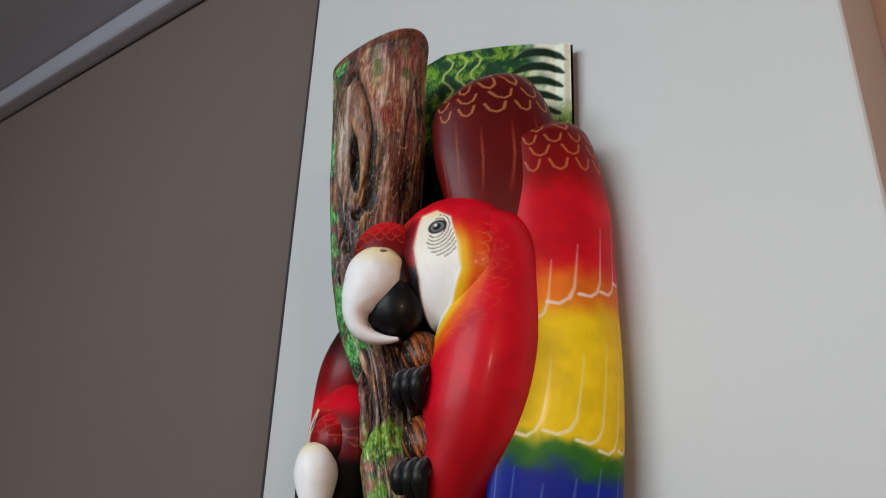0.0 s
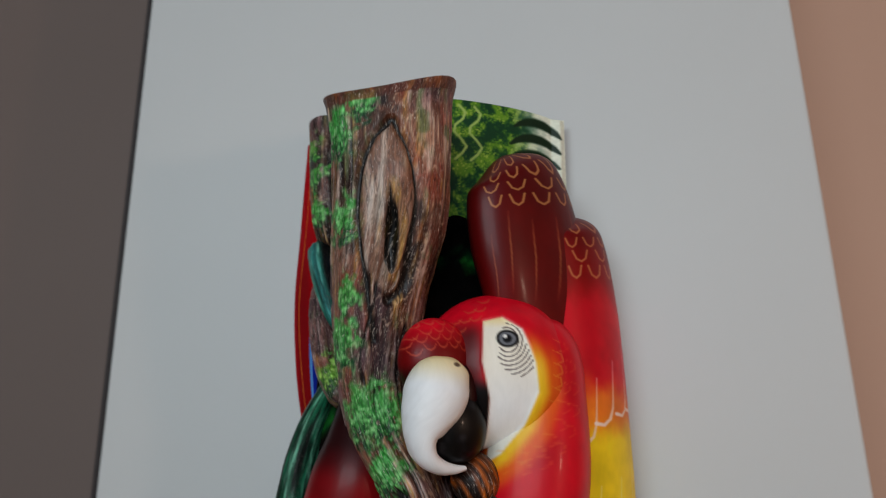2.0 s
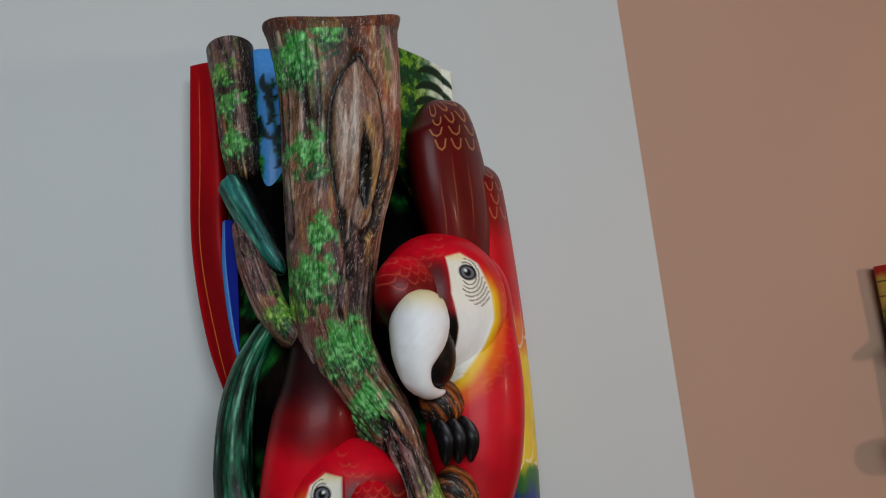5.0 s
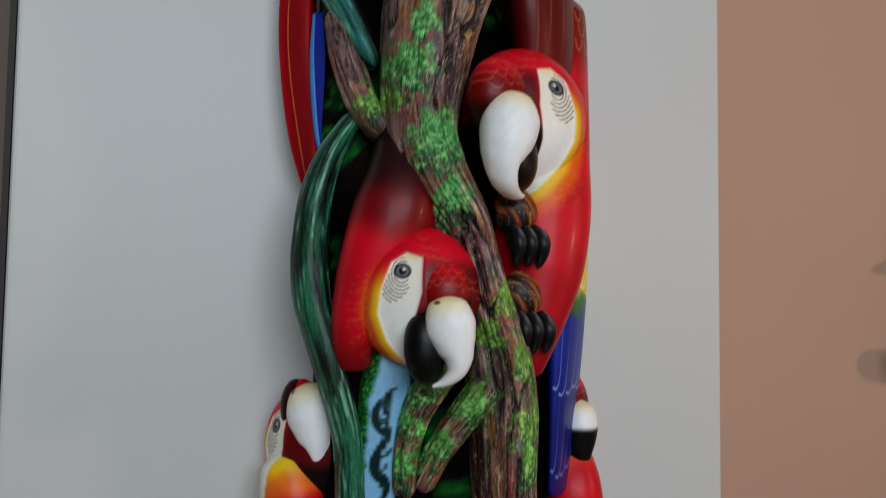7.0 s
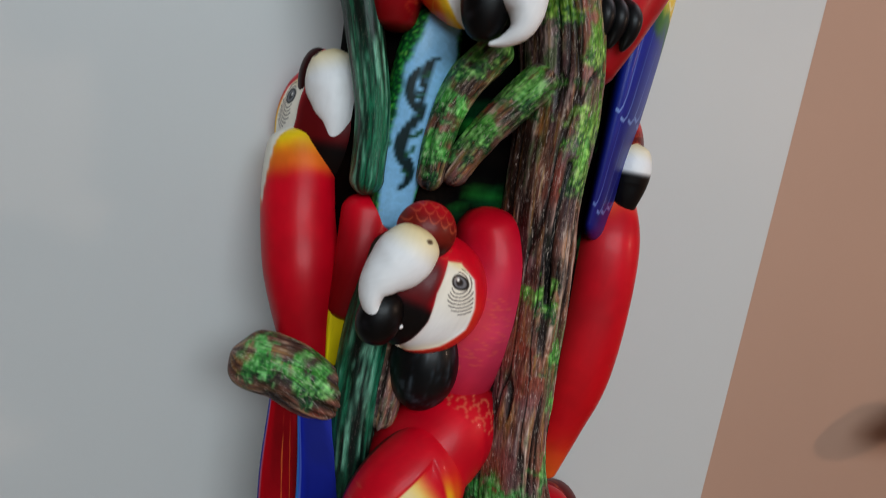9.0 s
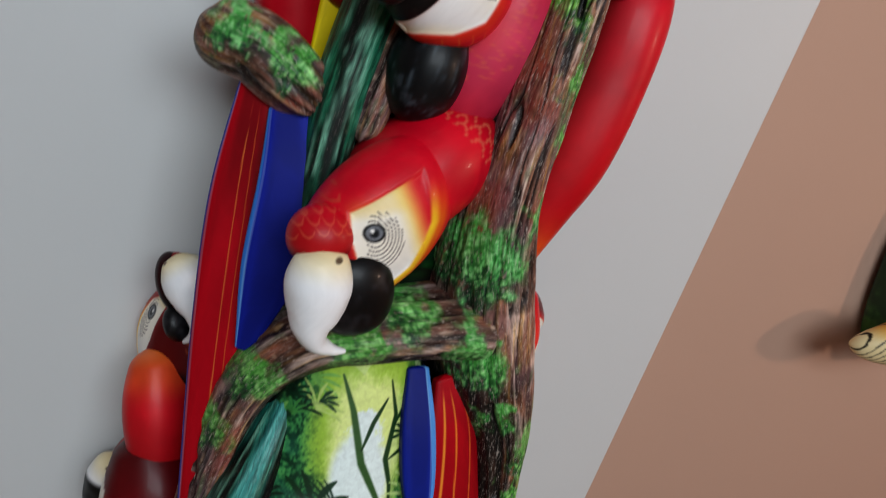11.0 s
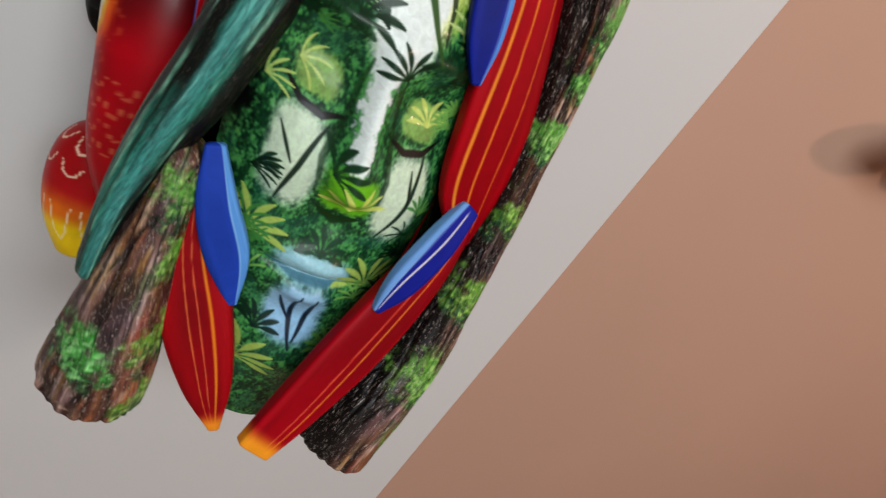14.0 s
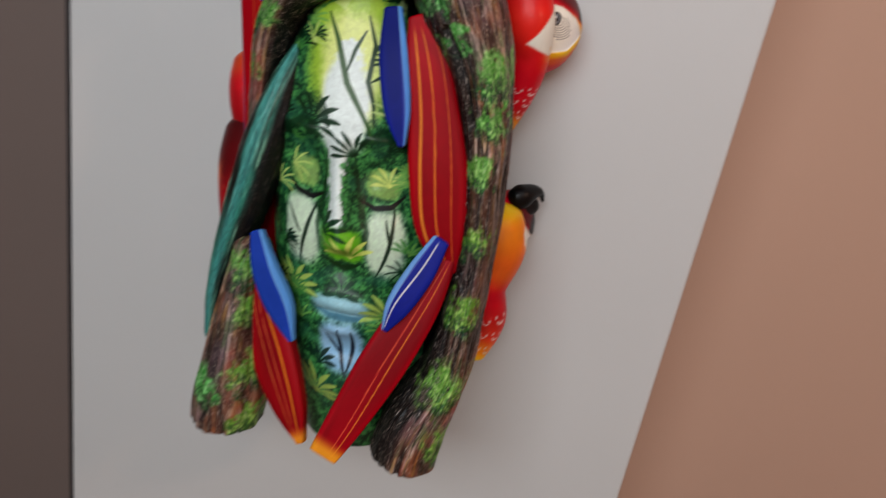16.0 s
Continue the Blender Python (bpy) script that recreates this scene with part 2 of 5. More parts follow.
def box(name, lo, hi, mat, bevel=0.0, parent=None, **tags):
    bm = bmesh.new()
    bmesh.ops.create_cube(bm, size=1)
    for v in bm.verts:
        v.co = Vector([lo[k] + (v.co[k] + 0.5) * (hi[k] - lo[k]) for k in range(3)])
    if bevel:
        bmesh.ops.bevel(bm, geom=list(bm.edges), offset=bevel, segments=3, affect="EDGES", profile=0.6)
    me = bpy.data.meshes.new(name)
    bm.to_mesh(me)
    bm.free()
    me.materials.append(mat)
    ob = new(name, me)
    ob.parent = parent
    if tags:
        tagged(ob, **tags)
    return ob


WALL = 0.19
box("pillar", (-0.31, 0.0, 0.0), (0.31, WALL - 0.002, 2.467), white_wall, 0.004, label="smooth white painted wall pillar standing proud of the wall", category="pillar", kind="structure")
# dark strip added for the shadow line at the pillar's left edge
box("trim", (-0.3145, 0.001, 0.0), (-0.3105, 0.012, 2.467), shadow_strip, label="thin dark shadow strip along the pillar edge", category="trim", kind="structure")
box("wall_north", (0.0, WALL, 0.0), (2.6, WALL + 0.12, 2.467), peach_wall, label="warm peach painted plaster wall beside the pillar", category="wall", kind="structure")
left = box("wall_northwest", (-2.9, 0.0, 0.0), (0.0, 0.12, 2.467), grey_wall, label="dull grey-brown plaster wall beside the pillar", category="wall", kind="structure")
left.matrix_world = pose(-0.29, WALL + 0.002, 0, 0, 0, 7.1)
cor = box("trim_cornice", (-2.9, -0.05, 2.40), (0.0, -0.002, 2.464), ceiling_paint, 0.012, label="white plaster cornice under the ceiling", category="trim", kind="structure")
cor.matrix_world = pose(-0.29, WALL + 0.002, 0, 0, 0, 7.1)
box("ceiling", (-3.2, -3.2, 2.468), (2.7, 0.4, 2.56), ceiling_paint, label="plain white ceiling", category="ceiling", kind="structure")
box("floor", (-3.2, -3.2, -0.1), (2.7, 0.4, -0.002), floor_tile, label="plain brown floor", category="floor", kind="structure")
box("wall_east", (2.6, -3.0, 0.0), (2.72, 0.4, 2.466), peach_wall, label="peach plaster wall", category="wall", kind="structure")
box("wall_west", (-3.2, -3.0, 0.0), (-3.08, 0.4, 2.466), peach_wall, label="peach plaster wall", category="wall", kind="structure")
box("wall_south", (-3.08, -3.12, 0.0), (2.6, -3.0, 2.466), peach_wall, label="plain peach plaster wall of the room", category="wall", kind="structure")

# ---- brush work ----
RED, DARKRED, MAROON = rgb(210, 12, 36), rgb(120, 8, 16), rgb(72, 10, 14)
YELLOW, ORANGE, BLUE, SKY = rgb(246, 206, 30), rgb(240, 130, 30), rgb(24, 46, 150), rgb(70, 140, 220)
CREAM, WHITE, BLACK, GOLD = rgb(240, 226, 190), rgb(238, 236, 232), rgb(12, 12, 14), rgb(236, 190, 110)
MOSS, LIME, PINE, TEAL = rgb(40, 140, 50), rgb(120, 200, 60), rgb(14, 60, 34), rgb(40, 120, 112)

# moss tufts on the bark: x, z, radius, tone (0 green, 1 lime)
TUFTS = [
    (-0.062, 1.632, 0.019, 0.1), (-0.041, 1.650, 0.013, 0.1), (-0.053, 1.567, 0.015, 0.1), (-0.050, 1.516, 0.012, 0.1),
    (-0.060, 1.487, 0.017, 0.1), (-0.036, 1.438, 0.020, 0.1), (-0.026, 1.402, 0.017, 0.1), (0.000, 1.312, 0.012, 1.0),
    (0.024, 1.294, 0.014, 0.8), (0.032, 1.252, 0.017, 0.8), (-0.010, 1.264, 0.016, 0.5), (-0.052, 1.252, 0.014, 0.2),
    (-0.050, 1.221, 0.014, 0.2), (0.046, 1.085, 0.010, 0.4), (0.044, 1.046, 0.012, 0.2), (0.024, 1.014, 0.021, 0.1),
    (-0.010, 0.977, 0.016, 0.3), (-0.032, 0.952, 0.016, 0.4), (0.030, 0.964, 0.013, 0.2), (-0.076, 0.918, 0.013, 0.4),
    (0.048, 0.952, 0.016, 0.2), (0.066, 0.922, 0.012, 0.2), (0.100, 0.905, 0.015, 0.4), (0.104, 0.872, 0.012, 0.4),
    (0.100, 0.838, 0.012, 0.5), (0.108, 0.790, 0.012, 0.8), (0.108, 0.735, 0.014, 0.8), (0.108, 0.678, 0.018, 0.7),
    (0.118, 0.630, 0.016, 0.7), (-0.048, 0.700, 0.012, 0.6), (-0.042, 0.655, 0.013, 0.6), (-0.075, 0.640, 0.014, 0.1),
    (-0.040, 0.615, 0.012, 0.7), (-0.058, 0.735, 0.014, 0.5), (-0.105, 1.655, 0.010, 0.6), (-0.100, 1.63, 0.010, 0.3),
    (-0.100, 1.600, 0.011, 0.2), (-0.074, 1.470, 0.012, 0.9), (-0.125, 1.082, 0.012, 0.1), (0.012, 1.334, 0.014, 1.0), (0.030, 1.225, 0.014, 0.7), (-0.030, 1.238, 0.013, 0.4), (-0.020, 1.286, 0.012, 0.6), (-0.045, 1.277, 0.013, 0.5), (0.018, 1.150, 0.010, 0.6), (0.034, 1.118, 0.011, 0.4), (-0.098, 1.078, 0.013, 0.3), (-0.092, 0.88, 0.014, 0.4),
]


def mossy(c, p, tufts=TUFTS):
    x, z = p[..., 0], p[..., 2]
    wob = (fbm(p, 150, 5) - 0.5) * 0.026
    fine = 0.55 * vnoise(p * (1, 1, 0.75), 760, 8) + 0.45 * vnoise(p * (1, 1, 0.8), 330, 18)
    for tx, tz, r, tone in tufts:
        d = np.hypot(x - tx, (z - tz) * 0.85) + wob
        near = d < 1.4 * r
        if not near.any():
            continue
        m = step(1.22 * r, 0.6 * r, d) * step(0.3, 0.5, fine + 0.35 * (1 - d / r))
        hi = mix(mix(rgb(44, 150, 58), rgb(124, 218, 132), step(0.4, 0.75, fine)), mix(rgb(120, 150, 30), rgb(210, 225, 90), step(0.5, 0.85, fine)), np.full_like(d, tone * 0.7))
        top = mix(PINE, hi, step(0.1, 0.58, fine + 0.3 * (z - tz) / r))
        c = np.where(near[..., None], mix(c, top, m * 0.85), c)
    return c


def bark(k, seed=0, warm=0.4, moss=True, dark=0.0):
    """Carved and brushed bark on a limb."""
    g1, g2, g3 = k.grain(2.6, 16, seed), k.grain(9.0, 26, seed + 7), k.grain(3.0, 40, seed + 3)
    groove = np.abs(k.grain(3.4, 11, seed + 20, 2) - 0.5)
    calm = step(0.0, 0.02, k.s)
    swell(k, calm * ((g2 - 0.5) * 0.0022 + (g1 - 0.5) * 0.005 - 0.0018 * step(0.04, 0.0, groove)))
    c = mix(rgb(40, 25, 22), rgb(134, 88, 72), step(0.28, 0.66, g1))
    c = mix(c, rgb(222, 194, 178), step(0.5, 0.72, g2) * 0.8)
    net = np.abs(k.grain(7.0, 60, seed + 71, 2) - 0.5)
    c = mix(c, rgb(206, 176, 150), step(0.035, 0.008, net) * step(0.42, 0.6, k.grain(2.2, 18, seed + 77)) * 0.75)
    c = mix(c, rgb(190, 140, 60), step(0.56, 0.72, k.grain(12.0, 30, seed + 13)) * 0.45)
    c = mix(c, rgb(142, 74, 40), step(0.55, 0.75, g3) * warm)
    c = mix(c, rgb(74, 62, 74), step(0.6, 0.8, k.grain(2.0, 20, seed + 31)) * 0.5)
    patchy = fbm(k.p, 42, seed + 50)
    c = mix(c, rgb(126, 48, 38), step(0.52, 0.66, patchy) * step(0.4, 0.65, g1) * 0.6)
    c = mix(c, rgb(26, 19, 18), step(0.44, 0.30, patchy) * 0.5)
    c = mix(c, rgb(112, 84, 98), step(0.5, 0.62, fbm(k.p, 34, seed + 63)) * 0.35)
    c = mix(c, rgb(56, 84, 44), step(0.55, 0.68, fbm(k.p, 60, seed + 57)) * step(0.45, 0.7, g2) * 0.6)
    c = mix(c, rgb(16, 12, 12), step(0.045, 0.01, groove) * 0.75)
    # dark: how much near-black recess paint and shade goes into the colour
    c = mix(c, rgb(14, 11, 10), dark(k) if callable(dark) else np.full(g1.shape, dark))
    k.c = mossy(c, k.p) if moss else c
    return k


def vine(k, seed, tone=0.5):
    g1, g2 = k.grain(2.4, 20, seed), k.grain(8.0, 32, seed + 9)
    swell(k, (g2 - 0.5) * 0.002)
    g3 = k.grain(12.0, 36, seed + 4)
    c = mix(rgb(5, 18, 14), mix(rgb(24, 92, 54), TEAL, np.full(g1.shape, tone)), step(0.32, 0.6, g1))
    c = mix(c, rgb(140, 206, 174), step(0.52, 0.72, g2) * 0.75)
    c = mix(c, rgb(6, 20, 16), step(0.5, 0.7, g3) * 0.7)
    # teal highlight on one side and black shadow on the other, in the colour
    if tone > 0.6:
        across = np.cos(k.th) + (g1 - 0.5) * 0.5
        c = mix(c, rgb(64, 150, 148), step(0.45, 0.1, np.abs(across + 0.25)) * (0.35 + 0.5 * g2))
        c = mix(c, rgb(8, 10, 12), step(0.15, 0.5, across))
    k.c = c
    return k


def feather(rows, base, edge_colour, side=1, az=0.0, lines=(), seed=0, tip=None, ends=(0.006, 0.006), edge_at=0.62):
    """A flat carved feather. lines: lengthwise hairs as (place across -1..1, colour)."""
    last = len(rows) - 1
    slim = lambda i: 0.8 if i == 0 else 0.45 if i == last and ends[1] > 0.003 else 0.94
    k = tube([(*r[:3], r[3] * slim(i), r[4] * 0.5) for i, r in enumerate(rows)], 180, 200, az, (ends[0] * 0.3, ends[1] * 0.3), square=0.4)
    across = np.cos(k.th) * side
    total = k.s.max()
    c = np.broadcast_to(base, k.p.shape) * (0.9 + 0.2 * k.grain(1.5, 12, seed)[..., None])
    c = mix(c, np.asarray(base) * 0.45, step(0.35, 0.8, k.grain(1.0, 6, seed + 4)) * 0.5)
    for at, colour, wide in lines:
        wav = at + 0.12 * np.sin(k.s / total * 5 + seed)
        thin = 0.8 * wide
        c = mix(c, colour, 0.85 * step(thin, thin * 0.3, np.abs(np.sign(across) * np.abs(across) ** 0.4 - wav)) * step(0.02, 0.1, k.s / total) * step(1.0, 0.93, k.s / total) * (np.sin(k.th) > -0.1))
    if edge_colour is not None:
        half = np.sign(across) * np.abs(across) ** 0.4
        c = mix(c, edge_colour, step(edge_at - 0.04, edge_at + 0.04, half + 0.06 * np.sin(k.s / total * 4 + seed)) * (0.7 + 0.3 * k.grain(1.5, 10, seed + 8)))
        c = mix(c, rgb(190, 215, 240), step(0.06, 0.02, np.abs(half - edge_at)) * 0.3)
    if tip is not None:
        c = mix(c, tip, step(0.9, 0.97, k.s / total))
    k.c = c
    return k


# the side view of a bird's head, in units of 1/1000 of its beak-to-nape length; p ahead, q up, the eye at 0, 0
PATCH = [(40, 32), (5, 40), (-25, 18), (-42, -40), (-46, -90), (-25, -145), (10, -190), (40, -210), (36, -150), (34, -100), (46, -40)]
UNIT = 0.00038


# the upper half of a bill: p, q, half width, half depth; its middle at 130, -130. A round hooked one and a long one
HOOKED = [(94, -32, 22, 20), (104, -52, 45, 40), (121, -80, 59, 54), (138, -112, 58, 56), (156, -146, 43, 48), (165, -176, 28, 36), (156, -205, 19, 27), (132, -222, 14, 19), (102, -229, 9, 12), (76, -229, 4, 5)]
LONG = [(124, -32, 24, 22), (125, -56, 47, 42), (129, -100, 58, 54), (137, -142, 48, 48), (143, -176, 33, 38), (135, -206, 21, 28), (110, -226, 12, 16), (80, -236, 4, 6)]


class Bill:
    def __init__(self, centre, az, rot, size, rows=LONG, jaw=(66, -150, 48, 66), dark=None, cap=None, tone=(132, 10, 18), root=(58, 8, 14), bridge=True):
        self.centre, self.az, self.rot, self.u, self.rows, self.jaw, self.dark, self.cap, self.tone, self.root = np.array(centre, float), az, rot, UNIT * size, rows, jaw, dark, cap, rgb(*tone), rgb(*root)
        self.bridge = bridge

    def frame_of(self, ahead):
        a, r = radians(self.az), radians(self.rot)
        level = np.array((math.cos(a), math.sin(a), 0.0)) * ahead
        pv = level * math.cos(r) + np.array((0, 0, math.sin(r)))
        qv = np.array((0, 0, math.cos(r))) - level * math.sin(r)
        return pv, qv, np.array((math.sin(a), -math.cos(a), 0.0))


def brow(bill, ahead, warm):
    """The scaled red forehead over the root of the bill."""
    pv, qv, n = bill.frame_of(ahead)
    u = bill.u
    p0, q0, rp, rq = bill.cap
    k = blob(bill.centre + pv * (p0 - 130) * u + qv * (q0 + 130) * u - n * 40 * u, (qv, pv, n), (rq * u, rp * u, 56 * u), 150, 200)
    o = k.p - bill.centre
    p, q = o @ pv / u + 130, o @ qv / u - 130
    c = np.broadcast_to(warm, k.p.shape) * (0.9 + 0.2 * fbm(k.p, 140, 5)[..., None])
    c = mix(c, bill.tone, step(q0 + 70, q0 + 10, q))
    c = mix(c, bill.root, step(q0, q0 - 36, q))
    for row in range(4):
        for j in range(6):
            cx, cz = p0 - 62 + 24 * j + 12 * (row % 2), q0 + 26 + 15 * row - 0.004 * (j * 24 - 62) ** 2
            c = stroke(c, p, q, [(cx - 11, cz + 6), (cx - 6, cz - 3), (cx, cz - 6), (cx + 6, cz - 3), (cx + 11, cz + 6)], 2.4, rgb(214, 104, 66), 0.5)
    k.c = c
    cere = blob(bill.centre - pv * 62 * u + qv * 34 * u - n * 30 * u, (qv, pv, n), (74 * u, 34 * u, 50 * u), 60, 80)
    cere.c = mix(np.broadcast_to(bill.root, cere.p.shape), rgb(16, 12, 14), step(30, -20, (cere.p - bill.centre) @ qv / u))
    return [k, cere] if bill.bridge else [k]


def add_bill(bird, bill, ahead):
    """The pale upper bill and the black lower one."""
    pv, qv, n = bill.frame_of(ahead)
    u = bill.u
    up = tube([(*(bill.centre + pv * (r[0] - 130) * u + qv * (r[1] + 130) * u), r[2] * u, r[3] * u) for r in bill.rows], 180, 90, bill.az, (20 * u, 5 * u))
    # faint knife facets
    swell(up, (fbm(up.p, 90, 4, 2) - 0.5) * 0.0012)
    o = up.p - bill.centre
    p, q = o @ pv / u + 130, o @ qv / u - 130
    c = mix(rgb(245, 245, 246), rgb(244, 222, 168), step(-95, -28, q + 0.25 * (130 - p)))
    c = mix(c, rgb(196, 150, 92), step(-40, -20, q) * 0.6)
    c = mix(c, rgb(60, 40, 30), step(5.5, 3, np.hypot((p - 104) * 0.6, q + 48)) * 0.8)
    if bill.dark is not None:
        c = mix(c, BLACK, step(bill.dark + 20, bill.dark, q))
    up.c = c
    part("upper_beak", [up], lacquer, bird, "creamy white hooked upper beak")
    jp, jq, rp, rq = bill.jaw
    low = blob(bill.centre + pv * (jp - 130) * u + qv * (jq + 130) * u - n * 14 * u, (qv, pv, n), (rq * u, rp * u, 44 * u), 60, 80, 0.8)
    low.c = mix(np.broadcast_to(rgb(9, 9, 11), low.p.shape), rgb(64, 62, 66), step(0.5, 0.8, fbm(low.p, 160, 2)) * 0.5)
    part("lower_beak", [low], lacquer, bird, "black lower beak")


def macaw(name, parent, eye, az, rot, ahead, size, bodies, label, head=(125, 138), warm=RED, reach=1.0, nape=28, drop=48, turn=0, patch=None, sunk=0.86, bill=None, high=30, fade=None, rim=1.0):
    """A carved and painted bird as one mesh. ahead: -1 looks to -x, 1 to +x."""
    u = UNIT * size
    n = np.array((math.sin(radians(az)), -math.cos(radians(az)), 0.0))
    level = np.array((math.cos(radians(az)), math.sin(radians(az)), 0.0)) * ahead
    a = radians(rot)
    pv, qv = level * math.cos(a) + np.array((0, 0, math.sin(a))), np.array((0, 0, math.cos(a))) - level * math.sin(a)
    deep = 96 * u
    eye = np.array(eye, float)
    patch = patch or PATCH
    cen = eye - n * deep * sunk + pv * nape * u - qv * drop * u
    ta = radians(turn)
    along, up_axis = pv * math.cos(ta) + qv * math.sin(ta), qv * math.cos(ta) - pv * math.sin(ta)

    def pq(x):
        o = x - eye
        p = o @ pv / u
        return np.where(p < 0, p / reach, p), o @ qv / u, (x - cen) @ n

    skins = []
    hd = blob(cen, (up_axis, along, n), (head[1] * u, head[0] * u, deep), 220, 320)
    p, q, out = pq(hd.p)
    sd = inside(p, q, patch)
    # the bare face lies a little lower than the feathers, the brow a little higher
    swell(hd, np.where(out > 0, -0.0016 * step(4, -6, sd) + 0.0008 * step(26, 4, np.abs(sd - 8)), 0) * size)
    p, q, out = pq(hd.p)
    sd = inside(p, q, patch)
    front = out > -0.3 * deep
    c = np.broadcast_to(warm, hd.p.shape) * (0.92 + 0.16 * fbm(hd.p, 120, 3)[..., None])
    back_side = step(48, 10, p) * step(high, high - 90, q)
    c = mix(c, rgb(232, 90, 26), step(54, 28, sd) * back_side * rim)
    c = mix(c, rgb(246, 190, 40), step(26, 6, sd) * back_side * rim)
    c = mix(c, MAROON, step(30, 62, p) * step(45, 0, q) * 0.85)
    c = mix(c, rgb(14, 10, 12), step(28, 38, p) * step(-62, -92, q))
    # scale arcs on the crown and round the cheek
    for k in range(5):
        for j in range(3):
            cx, cz = 52 + 27 * k - 10 * j, 44 - 20 * k + 18 * j - 6
            c = stroke(c, p, q, [(cx - 12, cz + 4), (cx - 6, cz - 4), (cx + 3, cz - 6), (cx + 11, cz)], 2.6, rgb(206, 110, 60), 0.42)
    for k in range(9):
        t = k / 8
        cx, cz = -84 + 60 * max(0, t - 0.55) * 2 + 8 * math.sin(3 * t), -10 - 165 * t
        c = stroke(c, p, q, [(cx + 10, cz + 12), (cx - 6, cz + 6), (cx - 8, cz - 6), (cx + 6, cz - 12)], 2.2, rgb(240, 150, 60), 0.45)
    face = mix(rgb(244, 236, 220), rgb(246, 245, 243), step(-20, -120, q))
    face = mix(face, rgb(240, 206, 120), step(16, 38, q) * 0.6)
    if fade:
        run = fade[0] * p + fade[1] * q
        face = mix(face, rgb(248, 206, 90), step(fade[2], fade[2] + 40, run) * fade[4])
        face = mix(face, fade[3], step(fade[2] + 18, fade[2] + 62, run))
    c = mix(c, face, step(2, -3, sd))
    for k in range(7):
        r = 22 + 7.5 * k
        a0 = 70 + 22 * k
        arc = [(r * 0.78 * math.cos(radians(w)), r * math.sin(radians(w)) - 2) for w in range(a0, a0 + 262 - 34 * k, 12)]
        ok = sd < -4
        d, t = to_line(p, q, arc)
        c = mix(c, rgb(60, 46, 44), step(1.7, 0.5, d) * ok * 0.75)
    c = mix(c, rgb(20, 18, 18), step(17, 14, np.hypot(p * 0.85, q)) * (sd < 0))
    c = mix(c, rgb(112, 114, 120), step(13, 10.5, np.hypot(p * 0.85, q)))
    c = mix(c, rgb(60, 60, 66), step(9, 7.5, np.hypot(p, q)))
    c = mix(c, BLACK, step(7, 5.5, np.hypot(p, q)))
    # white highlight dot painted in the pupil
    c = mix(c, WHITE, step(4.5, 2.5, np.hypot(p - 3, (q - 4))))
    # back of the head at half tone, its shade put into the colour
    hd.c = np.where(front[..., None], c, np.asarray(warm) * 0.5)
    skins.append(hd)
    for k in bodies:
        p, q, out = pq(k.p)
        sd = inside(p, q, patch)
        near = step(48, 10, p) * step(high, high - 90, q) * (out > -0.5 * deep)
        k.c = mix(k.c, rgb(232, 90, 26), step(54, 28, sd) * near * rim)
        k.c = mix(k.c, rgb(246, 190, 40), step(26, 6, sd) * near * rim)
        k.c = mix(k.c, rgb(238, 232, 218), step(2, -3, sd) * (out > 0.2 * deep))
        for j in range(11):
            w = 20 + 17 * j
            for r in (62, 80):
                cx, cz = -10 - (r + 20) * math.sin(radians(w)), -85 + (r + 48) * math.cos(radians(w))
                if cz > 0:
                    continue
                d, _ = to_line(p, q, [(cx + 12, cz + 10), (cx - 4, cz + 6), (cx - 8, cz - 4), (cx + 4, cz - 12)])
                k.c = mix(k.c, rgb(240, 150, 60), step(2.0, 0.6, d) * 0.25 * (out > 0))

    for k in bodies:
        skins.append(k)
    if bill and bill.cap:
        skins += brow(bill, ahead, warm)
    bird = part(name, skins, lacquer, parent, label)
    if bill:
        add_bill(bird, bill, ahead)
    return bird


def plumage(rows, az=0.0, stops=((0, RED), (1, RED)), n=140, m=70, ends=(0.012, 0.006), scales=(), seed=0, shade=0.35, square=0.9, arc_colour=GOLD, arc=0.4):
    """A painted wing or body whose colour runs along it. scales: rows of arcs at (place along, how many)."""
    k = tube(rows, n, m, az, ends, square=square)
    t = k.s / k.s.max() + (fbm(k.p, 60, seed) - 0.5) * 0.05
    c = np.zeros(k.p.shape)
    c[:] = stops[0][1]
    for (t0, c0), (t1, c1) in zip(stops[:-1], stops[1:]):
        m01 = step(t0, t1, t)
        c = mix(c, c1, m01)
    c = c * (0.86 + 0.26 * fbm(k.p, 55, seed + 3)[..., None])
    # shade painted into the colour round the back, towards the wall
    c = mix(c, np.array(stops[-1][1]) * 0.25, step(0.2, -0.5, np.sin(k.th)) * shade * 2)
    across = k.th - np.pi / 2
    for at, count, depth in scales:
        for j in range(count):
            th0 = (j - (count - 1) / 2) * 2.3 / count
            th0 += 0.55 / count if round(at * 100) % 2 else 0
            w = 0.74 / count
            line = [(th0 - w, at - depth), (th0 - w * 0.6, at - depth * 0.25), (th0, at), (th0 + w * 0.6, at - depth * 0.25), (th0 + w, at - depth)]
            d, q = to_line(across * 0.03, k.s, [(a * 0.03, b * k.s.max()) for a, b in line])
            c = mix(c, arc_colour, step(0.0010, 0.0004, d) * arc)
    k.c = c
    return k


# ---- the tall carving ----
carving = thing("wall_carving", 0, 0, 1.0, "tall painted wooden relief of macaws and branches on white pillar", "wall carving")

